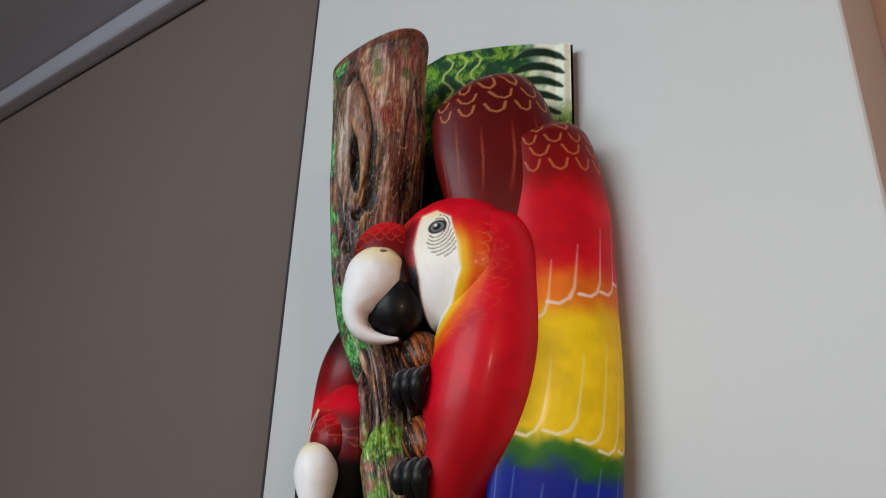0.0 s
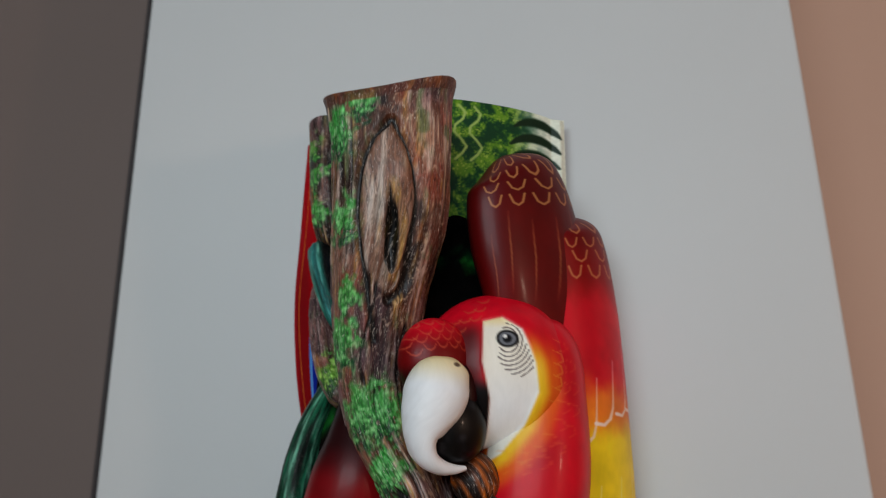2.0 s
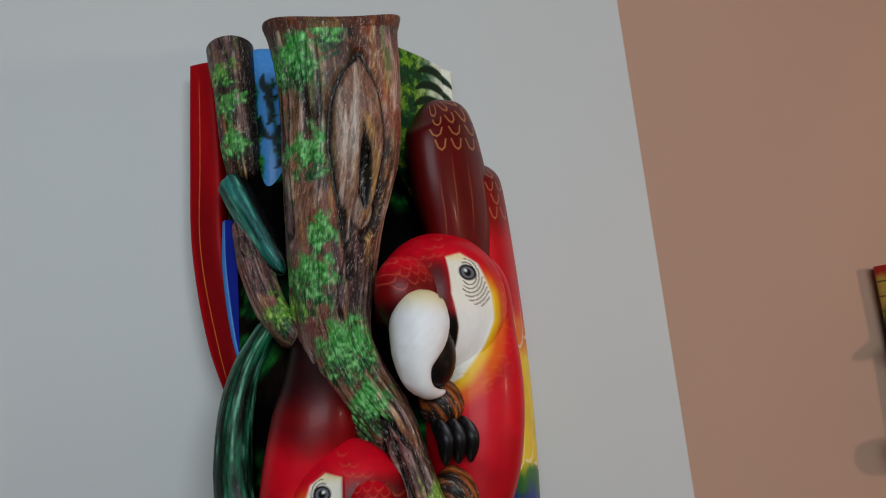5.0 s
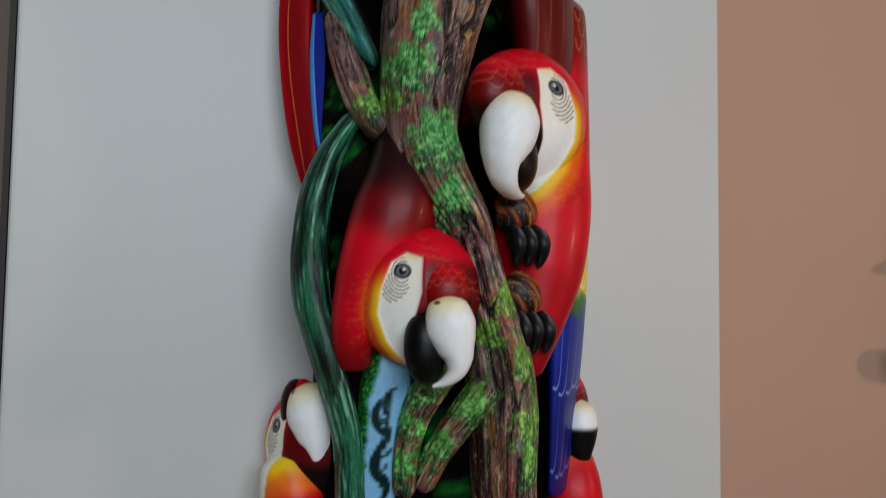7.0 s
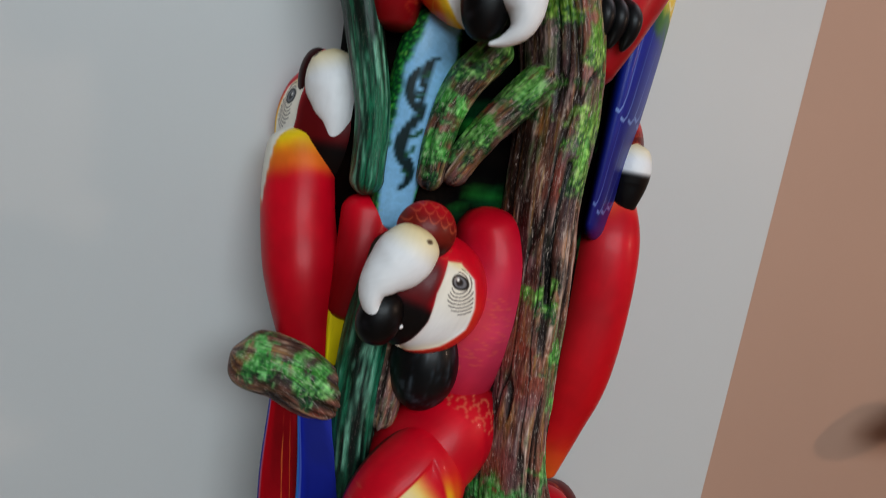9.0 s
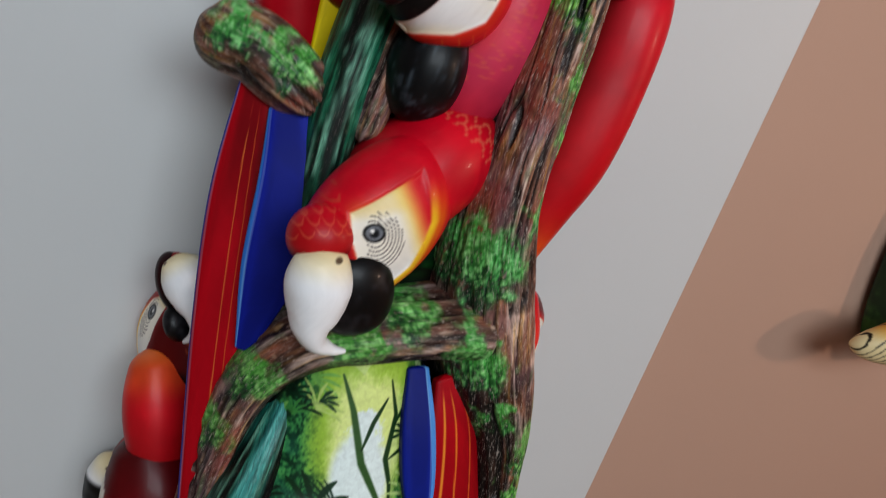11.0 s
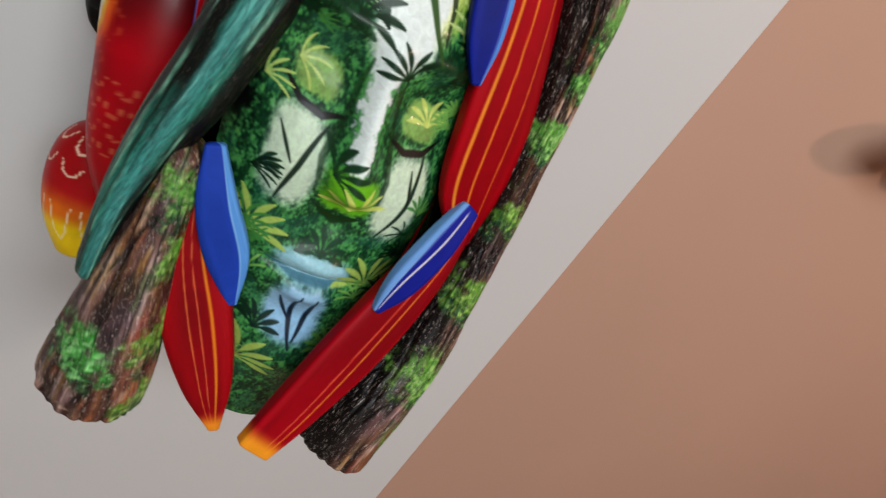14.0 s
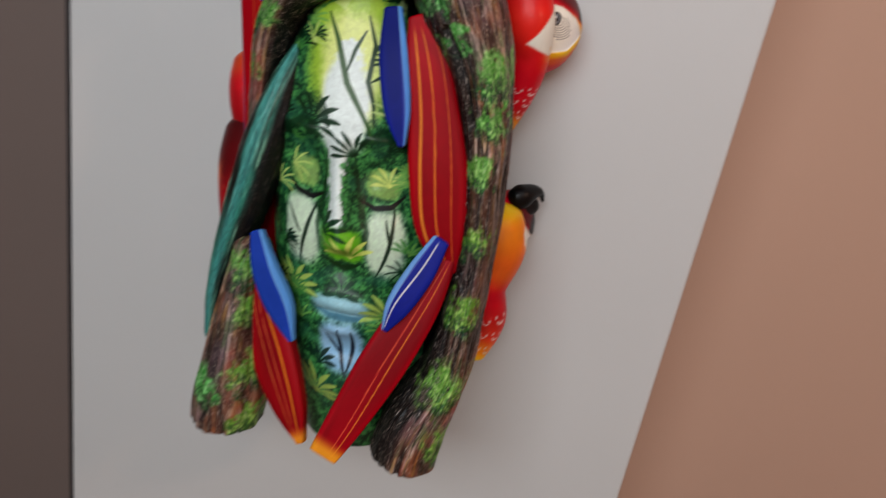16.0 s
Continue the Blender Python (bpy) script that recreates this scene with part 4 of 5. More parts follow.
macaw("macaw_figure", carving, (-0.047, -0.161, 1.018), 14, -27, -1, 0.78,
      [plumage([(-0.044, -0.112, 1.016, 0.018, 0.024), (-0.034, -0.112, 1.029, 0.027, 0.034), (-0.020, -0.110, 1.044, 0.030, 0.037), (-0.006, -0.106, 1.063, 0.028, 0.033), (0.006, -0.10, 1.086, 0.014, 0.020)], 0, ((0, RED), (0.7, RED), (1, rgb(150, 14, 26))), scales=((0.76, 5, 0.05), (0.82, 6, 0.05), (0.88, 5, 0.05)), n=200, m=120)],
      "red macaw leaning over the mossy limb", head=(172, 116), nape=-46, drop=22, turn=-34, patch=BROAD_PATCH, sunk=0.94, high=72, fade=(-0.9, 0.2, 38, RED, 1.0), bill=Bill((-0.0632, -0.1595, 0.979), 5, -18, 0.75, LONG, (62, -132, 72, 78), cap=(114, -30, 60, 56), tone=(176, 22, 28), root=(60, 14, 18), bridge=False))

# birds and feathers along the edges
macaw("macaw_figure", carving, (-0.125, -0.030, 1.240), -62, 0, 1, 0.86,
      [plumage([(-0.116, -0.030, 1.222, 0.018, 0.020), (-0.112, -0.037, 1.195, 0.024, 0.024), (-0.108, -0.044, 1.165, 0.025, 0.028), (-0.100, -0.052, 1.13, 0.025, 0.032), (-0.092, -0.06, 1.085, 0.018, 0.022), (-0.09, -0.064, 1.06, 0.01, 0.012)], -35, ((0, rgb(238, 226, 200)), (0.06, YELLOW), (0.14, rgb(236, 110, 34)), (0.23, RED), (1, rgb(170, 12, 28)))),
       plumage([(-0.074, -0.070, 1.19, 0.016, 0.016), (-0.074, -0.076, 1.15, 0.016, 0.018), (-0.080, -0.076, 1.11, 0.010, 0.012)], -10, ((0, RED), (1, DARKRED)))], "red macaw perched at the edge", bill=Bill((-0.1006, -0.0495, 1.242), -45, 8, 0.84, LONG, (70, -196, 28, 40), cap=(76, -96, 36, 72), tone=(96, 14, 18), root=(50, 10, 14)))
part("feather", [feather([(-0.083, -0.074, 1.135, 0.008, 0.008), (-0.081, -0.078, 1.11, 0.009, 0.008), (-0.083, -0.078, 1.08, 0.007, 0.006)], rgb(236, 206, 20), None, seed=2)], feather_paint, carving, "bright yellow feather")
part("feather", [feather([(-0.106, -0.080, 1.062, 0.013, 0.012), (-0.101, -0.084, 1.0, 0.016, 0.014), (-0.093, -0.094, 0.935, 0.016, 0.014), (-0.081, -0.106, 0.86, 0.015, 0.012), (-0.073, -0.118, 0.80, 0.011, 0.010), (-0.067, -0.124, 0.762, 0.006, 0.006)], rgb(172, 10, 26), rgb(36, 70, 160), -1, -25, ((0.0, rgb(214, 110, 50), 0.035), (-0.35, rgb(206, 90, 40), 0.03)), 3, tip=rgb(240, 130, 40), edge_at=0.84)], feather_paint, carving, "long red tail feather with gold hairlines")
part("feather", [feather([(-0.090, -0.090, 1.055, 0.013, 0.010), (-0.082, -0.102, 1.02, 0.016, 0.012), (-0.078, -0.108, 0.97, 0.016, 0.012), (-0.079, -0.110, 0.923, 0.010, 0.008)], rgb(20, 34, 140), rgb(60, 130, 210), -1, -15, (), 4, edge_at=0.82)], feather_paint, carving, "deep blue tail feather with light blue edge")
part("feather", [feather([(-0.115, -0.022, 1.684, 0.012, 0.012), (-0.115, -0.024, 1.60, 0.014, 0.014), (-0.116, -0.026, 1.53, 0.014, 0.016), (-0.109, -0.03, 1.46, 0.013, 0.014), (-0.102, -0.032, 1.405, 0.007, 0.01)], rgb(170, 12, 24), None, -1, -30, ((0.2, rgb(230, 130, 50), 0.05),), 5, ends=(0.003, 0.006))], feather_paint, carving, "long red tail feather along the edge")
part("feather", [feather([(-0.100, -0.040, 1.55, 0.008, 0.010), (-0.099, -0.044, 1.51, 0.010, 0.012), (-0.096, -0.046, 1.46, 0.009, 0.010), (-0.092, -0.048, 1.42, 0.006, 0.008)], rgb(20, 40, 150), rgb(80, 150, 220), -1, -20, (), 6)], feather_paint, carving, "blue feather with light blue edge")
macaw("macaw_figure", carving, (-0.122, -0.024, 0.896), -66, 0, 1, 0.82,
      [plumage([(-0.112, -0.036, 0.880, 0.014, 0.018), (-0.105, -0.046, 0.852, 0.020, 0.025), (-0.097, -0.054, 0.825, 0.019, 0.025), (-0.086, -0.062, 0.79, 0.013, 0.018)], -35, ((0, rgb(232, 110, 46)), (0.16, rgb(220, 70, 36)), (0.36, rgb(200, 24, 34)), (1, DARKRED)))], "red macaw with orange chest at the edge", warm=rgb(150, 24, 22), bill=Bill((-0.106, -0.055, 0.9255), -40, 33, 0.69, LONG, (70, -190, 30, 44), cap=(76, -96, 34, 70), tone=(110, 14, 18), root=(40, 10, 14)))
macaw("macaw_figure", carving, (-0.106, -0.050, 0.790), -50, 0, -1, 0.68,
      [plumage([(-0.108, -0.052, 0.828, 0.016, 0.018), (-0.096, -0.062, 0.795, 0.030, 0.03), (-0.086, -0.070, 0.75, 0.030, 0.034), (-0.080, -0.074, 0.70, 0.024, 0.03), (-0.072, -0.078, 0.66, 0.012, 0.018)], -30, ((0, MAROON), (0.22, rgb(96, 10, 18)), (0.42, rgb(170, 10, 26)), (1, rgb(180, 14, 26))), scales=((0.55, 4, 0.04), (0.62, 5, 0.04), (0.69, 4, 0.04), (0.76, 5, 0.04)))], "red macaw facing outwards with a dark beak tip", bill=Bill((-0.1202, -0.0242, 0.7629), -50, 0, 0.68, LONG, dark=-105))
part("wing", [plumage([(-0.092, -0.050, 0.694, 0.012, 0.014), (-0.096, -0.052, 0.67, 0.024, 0.022), (-0.093, -0.054, 0.635, 0.023, 0.022), (-0.083, -0.058, 0.60, 0.012, 0.014)], -30, ((0, rgb(150, 20, 24)), (0.4, rgb(176, 24, 30)), (0.58, rgb(230, 110, 30)), (0.72, YELLOW), (1, YELLOW)), ends=(0.012, 0.008), scales=((0.2, 3, 0.08), (0.34, 3, 0.08), (0.8, 3, 0.26)), n=220, m=120, arc=0.8, arc_colour=rgb(252, 236, 200))], lacquer, carving, "small red and yellow wing tip")
macaw("macaw_figure", carving, (0.134, -0.030, 1.255), 66, 0, -1, 0.74,
      [plumage([(0.110, -0.040, 1.215, 0.014, 0.02), (0.108, -0.050, 1.18, 0.024, 0.028), (0.106, -0.054, 1.13, 0.022, 0.030), (0.102, -0.054, 1.08, 0.022, 0.030), (0.096, -0.054, 1.04, 0.018, 0.024), (0.092, -0.054, 0.995, 0.010, 0.014)], 50, ((0, rgb(230, 120, 60)), (0.15, RED), (0.75, rgb(190, 14, 26)), (1, rgb(214, 90, 30))))], "red macaw on the far edge beside the bark", bill=Bill((0.1155, -0.0563, 1.2255), 66, 0, 0.74, LONG, dark=-120))
macaw("macaw_figure", carving, (0.134, -0.052, 0.950), 34, 72, 1, 0.74,
      [plumage([(0.100, -0.050, 0.985, 0.014, 0.02), (0.106, -0.054, 0.945, 0.022, 0.03), (0.112, -0.05, 0.918, 0.018, 0.026), (0.112, -0.046, 0.890, 0.017, 0.02), (0.108, -0.046, 0.852, 0.006, 0.01)], 50, ((0, RED), (0.3, rgb(226, 40, 30)), (0.7, RED), (0.82, rgb(206, 20, 34)), (0.92, rgb(236, 150, 40)), (1, YELLOW)), scales=((0.72, 3, 0.05), (0.80, 3, 0.05), (0.88, 3, 0.05)), arc=0.8, arc_colour=WHITE)], "red macaw on the far edge looking up", head=(130, 118), nape=-30, drop=30, patch=BROAD_PATCH)
macaw("macaw_figure", carving, (0.136, -0.052, 0.770), 50, 62, 1, 0.62,
      [plumage([(0.116, -0.058, 0.795, 0.018, 0.022), (0.122, -0.058, 0.760, 0.026, 0.03), (0.118, -0.06, 0.720, 0.020, 0.026), (0.128, -0.058, 0.685, 0.018, 0.02), (0.122, -0.062, 0.645, 0.011, 0.012)], 50, ((0, YELLOW), (0.14, ORANGE), (0.34, rgb(236, 100, 34)), (0.55, RED), (0.8, rgb(222, 50, 34)), (0.9, ORANGE), (1, YELLOW)), scales=((0.72, 3, 0.05), (0.82, 3, 0.05), (0.92, 3, 0.05)), arc=0.8, arc_colour=WHITE)], "orange and red macaw low on the far edge", bill=Bill((0.142, -0.036, 0.800), 40, 100, 0.5, LONG, dark=60))



# ---- the leafy mask ----
def green_mask():
    nx, nz = 250, 560
    u, v = np.linspace(-1, 1, nx)[None, :], np.linspace(0, 1, nz)[:, None]
    z = 0.590 + 0.365 * v + 0 * u
    cx = np.interp(z, [0.58, 0.64, 0.70, 0.77, 0.82, 0.96], [0.032, 0.030, 0.020, 0.012, 0.003, -0.012])
    hw = np.interp(z, [0.58, 0.62, 0.68, 0.76, 0.84, 0.90, 0.945, 0.96], [0.040, 0.052, 0.060, 0.066, 0.064, 0.052, 0.034, 0.026])
    x = cx + u * hw
    lx, lz = x - cx, z - 0.005
    y = -0.092 - np.interp(z, [0.85, 0.95], [0.060, 0.034]) * np.sqrt(np.clip(1 - 0.85 * u**2, 0, 1)) - 0.012 * np.exp(-(((z - 0.7) / 0.12) ** 2))
    g = lambda a, b, sx, sz: np.exp(-((lx - a) / sx) ** 2 - ((lz - b) / sz) ** 2)
    # brow, sockets, lids, nose, cheeks, lips, chin
    ridge = step(0.855, 0.83, lz) * step(0.752, 0.766, lz)
    nose = np.exp(-(lx / (0.008 + 0.05 * np.clip(0.84 - lz, 0, 0.1))) ** 2) * ridge * (0.006 + 0.15 * np.clip(0.845 - lz, 0, 0.085))
    y = y - nose
    for sgn in (-1, 1):
        y = y + 0.013 * g(sgn * 0.028, 0.812, 0.016, 0.016) - 0.008 * g(sgn * 0.029, 0.808, 0.012, 0.010)
        y = y - 0.006 * g(sgn * 0.028, 0.842, 0.020, 0.007) - 0.007 * g(sgn * 0.036, 0.765, 0.018, 0.022)
        y = y - 0.004 * g(sgn * 0.011, 0.770, 0.006, 0.007)
    y = y - 0.007 * g(0, 0.716, 0.022, 0.007) - 0.008 * g(0, 0.696, 0.018, 0.007) + 0.005 * g(0, 0.706, 0.026, 0.0025)
    y = y + 0.005 * g(0, 0.742, 0.012, 0.010) + 0.004 * g(0, 0.676, 0.022, 0.008) - 0.008 * g(0, 0.645, 0.022, 0.018)
    p = np.stack([x, y, z], -1)
    k = Skin(p, z, x * 1.0, np.ones_like(x))
    n1, n2, n3 = fbm(p, 70, 2), vnoise(p * (1, 0.3, 0.55), 1100, 3), fbm(p, 220, 8)
    c = mix(rgb(12, 52, 32), rgb(70, 156, 82), step(0.32, 0.72, n2 * 0.4 + n3 * 0.6))
    c = mix(c, rgb(96, 160, 76), step(0.66, 0.95, n2) * step(0.45, 0.6, n3) * 0.6)
    c = mix(c, rgb(30, 92, 76), step(0.52, 0.68, n1) * 0.4)
    pale = rgb(226, 240, 236)

    def glow(c, a, b, sx, sz, colour, power=1.0):
        m = np.exp(-((np.abs((lx - a) / sx)) ** 3) - (np.abs((lz - b) / sz)) ** 3)
        return mix(c, colour, step(0.35, 0.75, m + (n2 - 0.5) * 0.10 + (n3 - 0.5) * 0.25) * power)

    c = glow(c, 0.000, 0.900, 0.036, 0.056, rgb(150, 190, 60))
    c = glow(c, 0.002, 0.885, 0.026, 0.048, rgb(220, 234, 140))
    c = glow(c, 0.000, 0.860, 0.021, 0.034, pale)
    d, _ = to_line(lx, lz, [(0.0, 0.90), (-0.002, 0.85), (-0.003, 0.82), (-0.002, 0.782)])
    wide = np.interp(lz, [0.78, 0.82, 0.845, 0.875, 0.92], [0.0045, 0.006, 0.011, 0.013, 0.003])
    c = mix(c, pale, step(1.35 * wide, 0.75 * wide, d + (n3 - 0.5) * 0.008 + (n2 - 0.5) * 0.003))
    c = glow(c, 0.001, 0.763, 0.018, 0.017, rgb(96, 180, 34))
    for sgn in (-1, 1):
        c = glow(c, sgn * 0.032, 0.767, 0.017, 0.030, rgb(214, 234, 208), 0.9)
        c = glow(c, sgn * 0.030, 0.809, 0.014, 0.012, rgb(150, 186, 96), 0.75)
        c = stroke(c, lx, lz, [(sgn * 0.014, 0.797), (sgn * 0.024, 0.792), (sgn * 0.036, 0.794), (sgn * 0.045, 0.802)], 0.0022, BLACK)
        c = stroke(c, lx, lz, [(sgn * 0.010, 0.83), (sgn * 0.013, 0.80), (sgn * 0.019, 0.775), (sgn * 0.017, 0.757)], 0.0022, rgb(10, 36, 20), 0.6)
        c = stroke(c, lx, lz, [(sgn * 0.046, 0.838), (sgn * 0.03, 0.846), (sgn * 0.014, 0.838)], 0.005, rgb(10, 46, 24), 0.7)
    c = glow(c, 0.0, 0.712, 0.026, 0.012, rgb(150, 206, 220))
    c = glow(c, 0.0, 0.680, 0.021, 0.026, rgb(140, 190, 222))
    c = stroke(c, lx, lz, [(-0.026, 0.708), (-0.01, 0.704), (0.01, 0.704), (0.026, 0.708)], 0.0018, rgb(60, 110, 130), 0.8)
    c = stroke(c, lx, lz, [(-0.012, 0.748), (0.0, 0.742), (0.012, 0.748)], 0.003, rgb(10, 50, 20))
    # bare trees
    ink = rgb(20, 50, 22)
    trees = [([(0.023, 0.842), (0.010, 0.862), (0.0, 0.877), (-0.009, 0.905), (-0.017, 0.922)], 0.0026, rgb(40, 76, 30)), ([(0.022, 0.850), (0.020, 0.866), (0.015, 0.880), (0.018, 0.905), (0.012, 0.924)], 0.0019, ink), ([(0.017, 0.898), (0.028, 0.919)], 0.0012, ink),
             ([(-0.001, 0.884), (0.004, 0.900), (0.011, 0.914)], 0.0014, ink), ([(0.017, 0.880), (0.026, 0.886), (0.036, 0.899)], 0.0013, ink),
             (curl(-0.034, 0.742, 84, 0.05, -20), 0.0016, rgb(14, 36, 24)), (curl(-0.033, 0.765, 120, 0.018, 0), 0.001, rgb(14, 36, 24)), (curl(0.026, 0.742, 60, 0.055, 30), 0.0016, rgb(14, 36, 24)), (curl(0.036, 0.765, 100, 0.02, 0), 0.001, rgb(14, 36, 24)),
             (curl(0.003, 0.655, 112, 0.042, -30), 0.0018, rgb(12, 24, 40)), (curl(0.004, 0.66, 70, 0.036, 20), 0.0018, rgb(12, 24, 40)), (curl(-0.002, 0.672, 130, 0.02, -20), 0.0012, rgb(12, 24, 40))]
    for line, w, colour in trees:
        c = stroke(c, lx, lz, line, w, colour, 0.95)

    def frond(c, a, b, angle, spread, count, length, width, colour):
        for j in range(count):
            w = angle + (j - (count - 1) / 2) * spread / max(1, count - 1)
            far = length * (1 - 0.25 * abs(j - (count - 1) / 2) / count)
            ox, oz = a + math.cos(radians(w)) * far * 0.35, b + math.sin(radians(w)) * far * 0.35
            c = stroke(c, lx, lz, curl(ox, oz, w, far * 0.75, (-30 if w < 90 else 30)), width * 0.8, colour, 0.95)
            c = stroke(c, lx, lz, [(a, b), (ox, oz)], 0.0006, colour, 0.8, taper=False)
        return c

    c = frond(c, -0.024, 0.845, 60, 130, 6, 0.022, 0.0026, rgb(10, 44, 22))
    c = frond(c, 0.010, 0.828, 120, 110, 6, 0.018, 0.0020, rgb(12, 44, 26))
    c = frond(c, -0.010, 0.846, 130, 50, 6, 0.022, 0.0009, rgb(12, 44, 26))
    c = frond(c, -0.012, 0.772, 40, 130, 6, 0.018, 0.0026, rgb(12, 52, 28))
    c = frond(c, 0.006, 0.752, 100, 120, 6, 0.020, 0.0026, rgb(206, 224, 110))
    c = frond(c, -0.040, 0.716, 90, 150, 8, 0.022, 0.0028, rgb(168, 196, 92))
    c = frond(c, 0.036, 0.706, 100, 150, 8, 0.022, 0.0028, rgb(168, 196, 92))
    c = frond(c, 0.0, 0.722, 90, 170, 7, 0.015, 0.0024, rgb(14, 60, 40))
    c = frond(c, -0.024, 0.632, 80, 150, 8, 0.024, 0.003, rgb(168, 196, 92))
    c = frond(c, -0.020, 0.660, 80, 120, 6, 0.016, 0.0024, rgb(10, 40, 34))
    c = frond(c, 0.028, 0.655, 110, 120, 6, 0.016, 0.0022, rgb(90, 160, 70))
    c = frond(c, 0.044, 0.852, 110, 80, 7, 0.028, 0.0012, rgb(190, 214, 130))
    c = frond(c, -0.006, 0.926, 110, 90, 7, 0.026, 0.0014, rgb(196, 220, 130))
    c = frond(c, 0.034, 0.808, 100, 140, 6, 0.014, 0.0018, rgb(196, 214, 110))
    rng = random.Random(4)
    for j in range(60):
        b = rng.uniform(0.61, 0.94)
        half = float(np.interp(b, [0.6, 0.68, 0.76, 0.84, 0.90, 0.95], [0.045, 0.058, 0.064, 0.060, 0.046, 0.026]))
        a = rng.choice((-1, 1)) * half * rng.uniform(0.55, 0.98)
        tone = rng.choice((rgb(8, 34, 20), rgb(10, 46, 26), rgb(110, 170, 80), rgb(60, 130, 60), rgb(180, 205, 110)))
        c = frond(c, a, b, rng.uniform(20, 160), rng.uniform(60, 140), rng.randint(4, 7), rng.uniform(0.008, 0.015), rng.uniform(0.0006, 0.0014), tone)
    for j in range(4):
        c = stroke(c, lx, lz, [(0.032 + 0.003 * math.sin(w * 1.5 + j), 0.938 - 0.006 * w) for w in range(14)], 0.001, rgb(190, 214, 140), 0.8, taper=False)
    # edges near-black in the colour: the recess's black paint and its shade
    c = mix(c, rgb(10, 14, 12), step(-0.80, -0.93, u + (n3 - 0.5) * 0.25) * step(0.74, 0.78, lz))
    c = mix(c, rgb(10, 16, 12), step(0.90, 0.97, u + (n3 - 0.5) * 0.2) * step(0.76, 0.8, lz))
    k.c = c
    return k


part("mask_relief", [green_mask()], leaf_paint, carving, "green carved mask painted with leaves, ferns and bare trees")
# feathers that frame the mask
part("feather", [feather([(0.036, -0.126, 0.936, 0.008, 0.008), (0.048, -0.132, 0.91, 0.016, 0.012), (0.061, -0.138, 0.87, 0.020, 0.013), (0.072, -0.144, 0.83, 0.023, 0.013), (0.082, -0.148, 0.79, 0.020, 0.012), (0.095, -0.150, 0.757, 0.009, 0.008)], rgb(170, 9, 24), None, 1, 8, ((-0.55, rgb(240, 150, 50), 0.10), (-0.05, rgb(236, 130, 44), 0.06), (0.5, rgb(220, 100, 40), 0.04)), 7)], feather_paint, carving, "long red feather with orange hairlines")
part("feather", [feather([(0.018, -0.124, 0.938, 0.008, 0.007), (0.026, -0.138, 0.905, 0.011, 0.009), (0.036, -0.148, 0.87, 0.010, 0.009), (0.044, -0.154, 0.846, 0.005, 0.006)], rgb(22, 40, 150), rgb(90, 160, 230), 1, 0, (), 8)], feather_paint, carving, "blue feather with light edge")
part("feather", [feather([(0.092, -0.146, 0.775, 0.008, 0.010), (0.078, -0.162, 0.735, 0.016, 0.014), (0.060, -0.180, 0.690, 0.019, 0.014), (0.042, -0.194, 0.645, 0.016, 0.013), (0.028, -0.204, 0.612, 0.012, 0.010)], rgb(174, 10, 28), None, 1, 0, ((0.4, rgb(236, 130, 50), 0.05), (0.1, rgb(230, 90, 60), 0.05)), 9, tip=rgb(240, 150, 40), ends=(0.008, 0.003))], feather_paint, carving, "broad red feather with orange tip")
part("feather", [feather([(0.084, -0.154, 0.785, 0.008, 0.008), (0.074, -0.166, 0.760, 0.011, 0.010), (0.063, -0.176, 0.735, 0.010, 0.009), (0.056, -0.180, 0.714, 0.005, 0.006)], rgb(22, 36, 140), rgb(120, 180, 235), -1, 0, ((0.2, WHITE, 0.12),), 10)], feather_paint, carving, "short blue feather with white streak")
part("feather", [feather([(-0.056, -0.150, 0.752, 0.006, 0.008), (-0.046, -0.158, 0.71, 0.014, 0.012), (-0.028, -0.170, 0.67, 0.020, 0.014), (-0.008, -0.182, 0.635, 0.015, 0.012), (0.008, -0.190, 0.608, 0.006, 0.008)], rgb(160, 14, 24), None, 1, -5, ((-0.3, rgb(220, 110, 60), 0.04), (0.35, rgb(240, 140, 40), 0.09), (0.0, rgb(220, 100, 60), 0.04)), 11, tip=rgb(240, 140, 40))], feather_paint, carving, "red feather with orange edge")
part("feather", [feather([(-0.056, -0.154, 0.762, 0.006, 0.008), (-0.044, -0.162, 0.735, 0.011, 0.010), (-0.028, -0.168, 0.71, 0.012, 0.010), (-0.014, -0.172, 0.684, 0.005, 0.006)], rgb(30, 66, 170), rgb(90, 160, 225), 1, -5, (), 12)], feather_paint, carving, "short blue feather")

# ---- the second carving on the peach wall ----
second = thing("wall_carving", 0, 0, 0, "smaller painted wooden relief hung on the peach wall", "wall carving")
WX = 0.914
k = tube([(WX, WALL - 0.030, 1.503, 0.104, 0.026), (WX, WALL - 0.030, 1.40, 0.104, 0.028), (WX - 0.006, WALL - 0.030, 1.28, 0.104, 0.030), (WX - 0.016, WALL - 0.034, 1.12, 0.100, 0.034), (WX - 0.01, WALL - 0.040, 1.0, 0.08, 0.040), (WX, WALL - 0.045, 0.96, 0.05, 0.04)], 320, 240, 0, (0, 0.02), cap=True, square=0.45, back=WALL - 0.003)
x, z = k.p[..., 0], k.p[..., 2]
n1, n2 = fbm(k.p, 40, 3), vnoise(k.p, 500, 2)
c = mix(rgb(18, 52, 30), rgb(54, 96, 46), step(0.4, 0.7, n1))
c = mix(c, rgb(196, 168, 78), step(1.425, 1.445, z + (n1 - 0.5) * 0.03) * step(0.866, 0.836, x + (n1 - 0.5) * 0.03))
c = mix(c, rgb(176, 36, 30), step(1.482, 1.495, z + (n1 - 0.5) * 0.02) * step(0.864, 0.824, x))
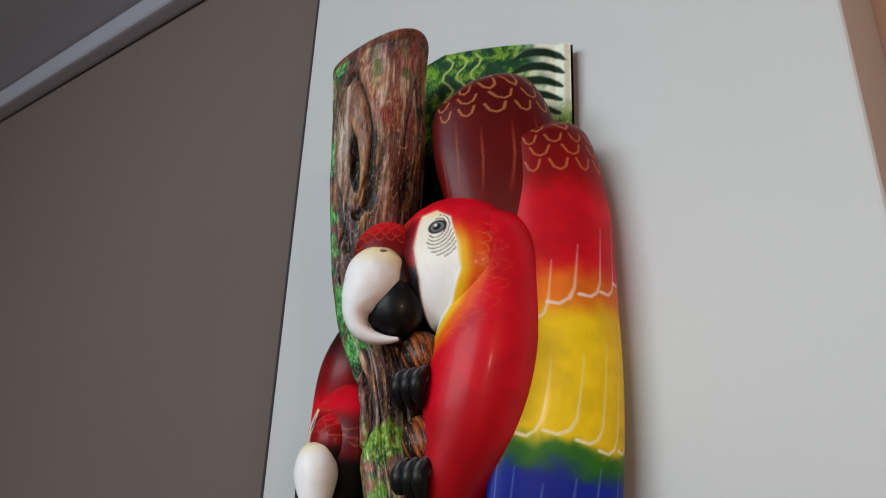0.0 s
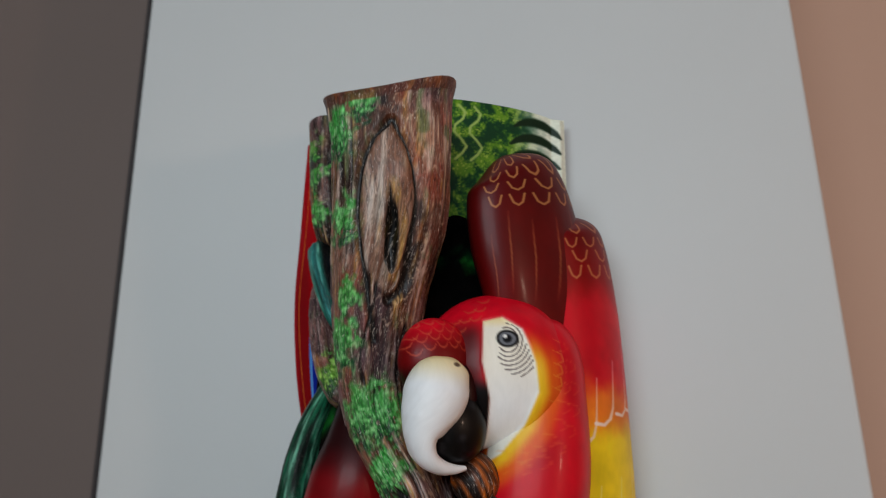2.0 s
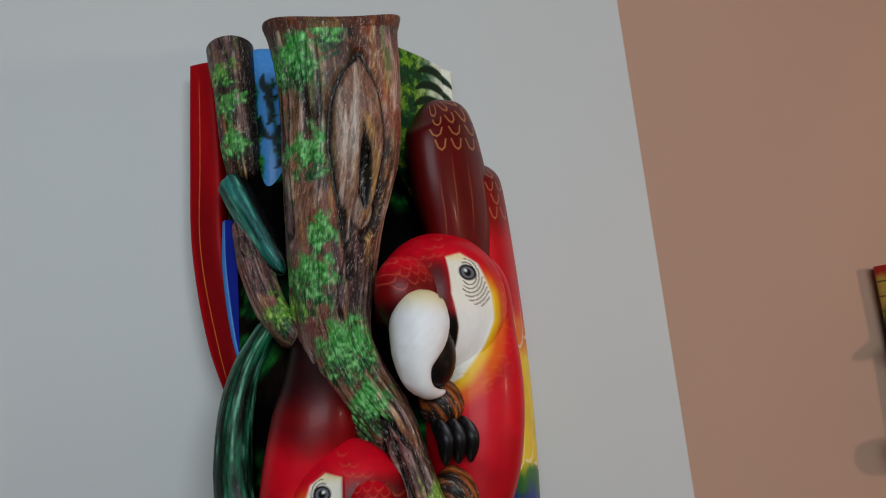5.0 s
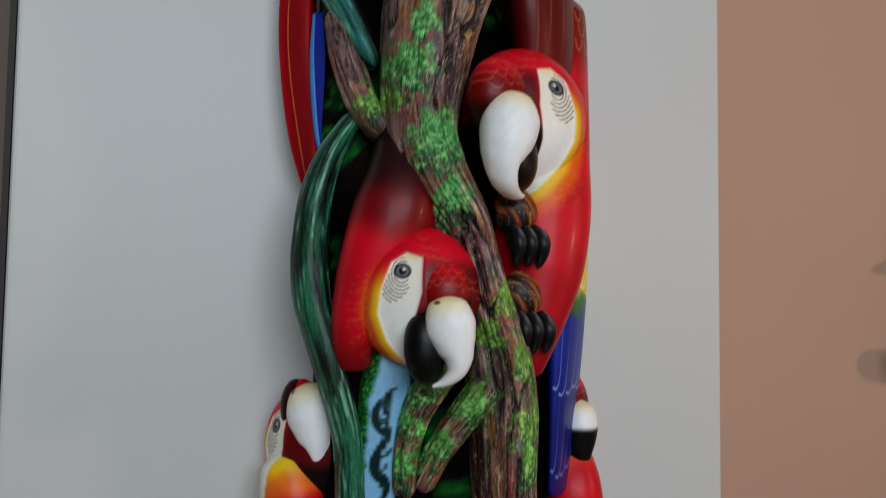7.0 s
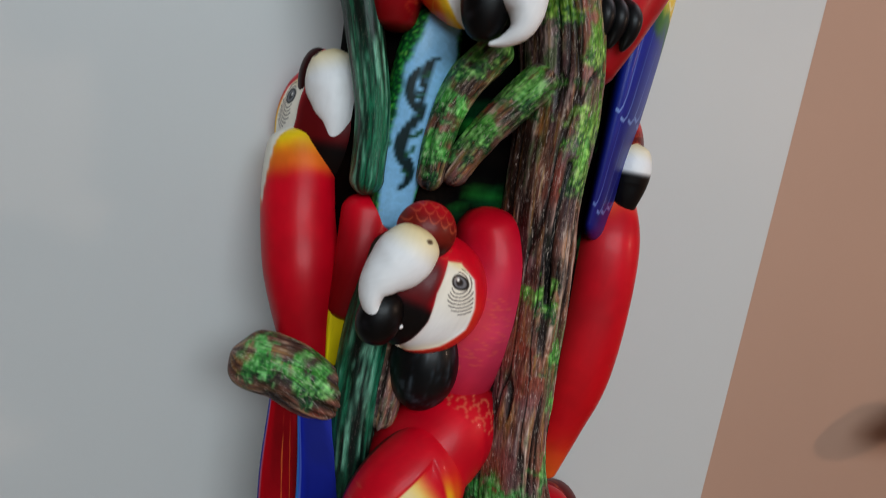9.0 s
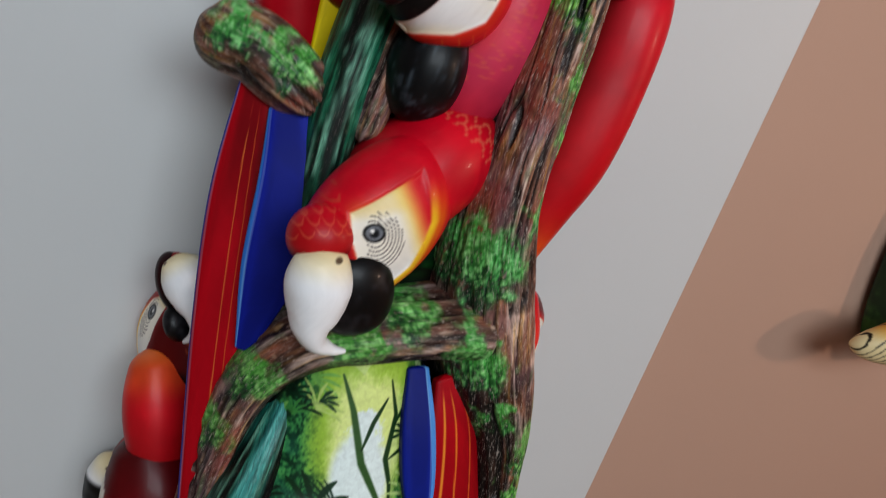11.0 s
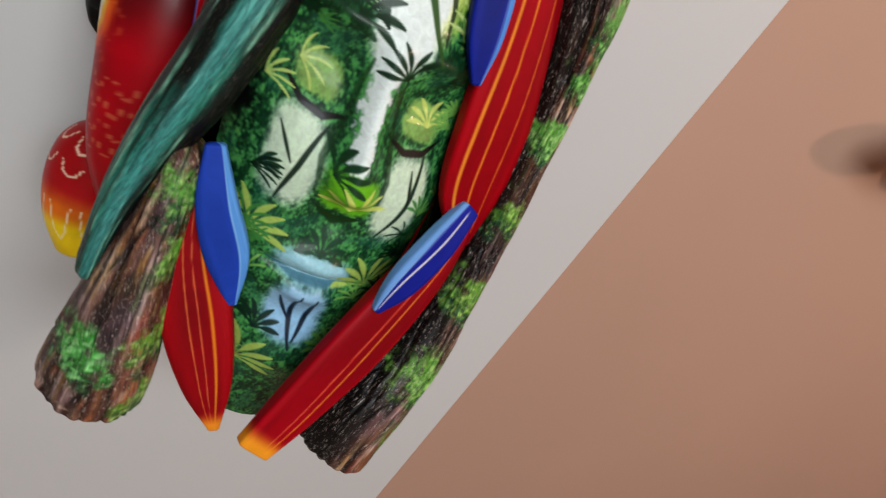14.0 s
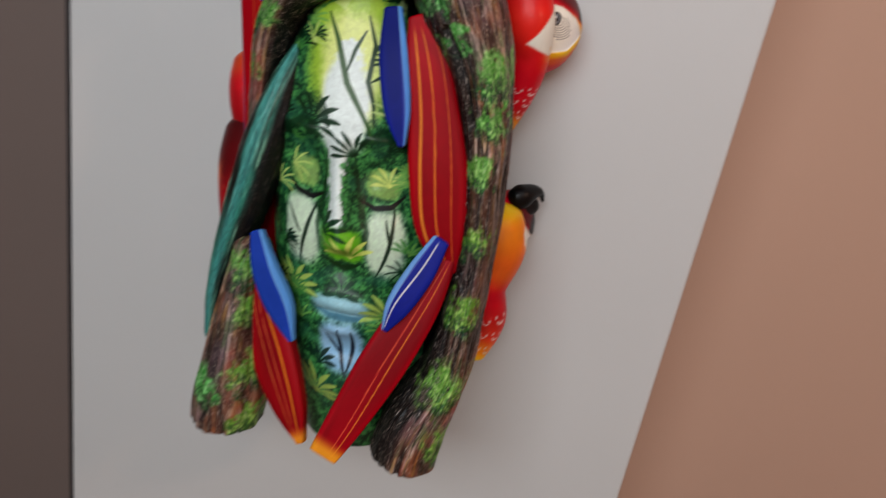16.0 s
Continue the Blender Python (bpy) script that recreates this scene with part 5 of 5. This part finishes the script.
for j in range(5):
    c = stroke(c, x, z, curl(0.810 + 0.006 * (j % 2), 1.436 + 0.011 * j, 50 - 12 * j, 0.034, -70 + 25 * j), 0.0013, rgb(40, 26, 14))
for j in range(9):
    c = stroke(c, x, z, curl(0.796 + 0.003 * (j % 3), 1.296 + 0.008 * j, 62, 0.030, -75), 0.0014, rgb(156, 196, 120))
c = mix(c, mix(rgb(202, 178, 100), rgb(120, 120, 56), step(0.4, 0.7, n1)), step(1.235, 1.215, z + (n1 - 0.5) * 0.02) * step(1.10, 1.14, z))
for j in range(4):
    c = stroke(c, x, z, curl(0.794, 1.205 - 0.028 * j, 8 - 16 * (j % 2), 0.07, 40 * math.sin(2.0 * j)), 0.0016, rgb(30, 24, 14))
k.c = c
part("backing_log", [k], leaf_paint, second, "green board with red and gold painted corner")
b1 = tube([(0.818, 0.132, 1.462, 0.014, 0.010), (0.842, 0.128, 1.458, 0.029, 0.015), (0.872, 0.124, 1.450, 0.035, 0.020), (0.912, 0.124, 1.438, 0.030, 0.018)], 160, 130)
spot = np.full(b1.p.shape[:2], 9.0)
for jz in range(-6, 7):
    for jx in range(-5, 6):
        sx, sz = 0.864 + 0.0135 * (jx + 0.5 * (jz % 2)) + 0.0012 * math.sin(5 * jx + jz), 1.452 + 0.0118 * jz
        spot = np.minimum(spot, np.hypot(b1.p[..., 0] - sx, b1.p[..., 2] - sz))
b1.c = mix(np.broadcast_to(rgb(226, 220, 200), b1.p.shape), rgb(20, 14, 12), step(0.0056, 0.0042, spot))
part("spotted_figure", [b1], lacquer, second, "cream carved form with dark round spots")
b2 = feather([(0.780, 0.130, 1.3845, 0.004, 0.006), (0.809, 0.124, 1.391, 0.011, 0.012), (0.845, 0.122, 1.402, 0.012, 0.012), (0.874, 0.122, 1.411, 0.005, 0.008)], rgb(214, 214, 222), None, 1, 0, ((0.0, rgb(20, 20, 22), 0.12),), 3)
part("leaf", [b2], lacquer, second, "pale leaf with a dark midrib")
b3 = tube([(0.858, 0.124, 1.398, 0.012, 0.010), (0.858, 0.122, 1.378, 0.024, 0.016), (0.860, 0.122, 1.348, 0.026, 0.018), (0.864, 0.124, 1.318, 0.012, 0.012)], 80, 60)
b3.c = mix(np.broadcast_to(rgb(222, 150, 34), b3.p.shape), rgb(150, 84, 14), fbm(b3.p, 120, 2) * 0.6)
part("carved_figure", [b3], lacquer, second, "ochre carved form")
b4 = bark(tube([(0.762, 0.128, 1.262, 0.013, 0.013), (0.780, 0.114, 1.259, 0.021, 0.018), (0.824, 0.110, 1.256, 0.022, 0.02), (0.884, 0.110, 1.253, 0.020, 0.02), (0.924, 0.112, 1.25, 0.016, 0.016)], 140, 70), 70, warm=0.9, moss=False)
part("branch", [b4], bark_paint, second, "red-brown carved branch")
b5 = tube([(0.715, 0.105, 0.965, 0.006, 0.008), (0.735, 0.095, 0.972, 0.020, 0.018), (0.765, 0.085, 0.985, 0.030, 0.026), (0.80, 0.08, 1.0, 0.034, 0.03), (0.85, 0.08, 1.01, 0.02, 0.02)], 120, 70)
band = np.sin(np.hypot(b5.p[..., 0] - 0.80, b5.p[..., 2] - 0.95) * 900 + 3 * fbm(b5.p, 90, 2))
b5.c = mix(mix(rgb(226, 210, 160), rgb(214, 150, 50), step(0.98, 1.01, b5.p[..., 2])), rgb(20, 16, 12), step(0.7, 0.9, band))
part("striped_figure", [b5], lacquer, second, "cream and ochre carved form with black stripes")
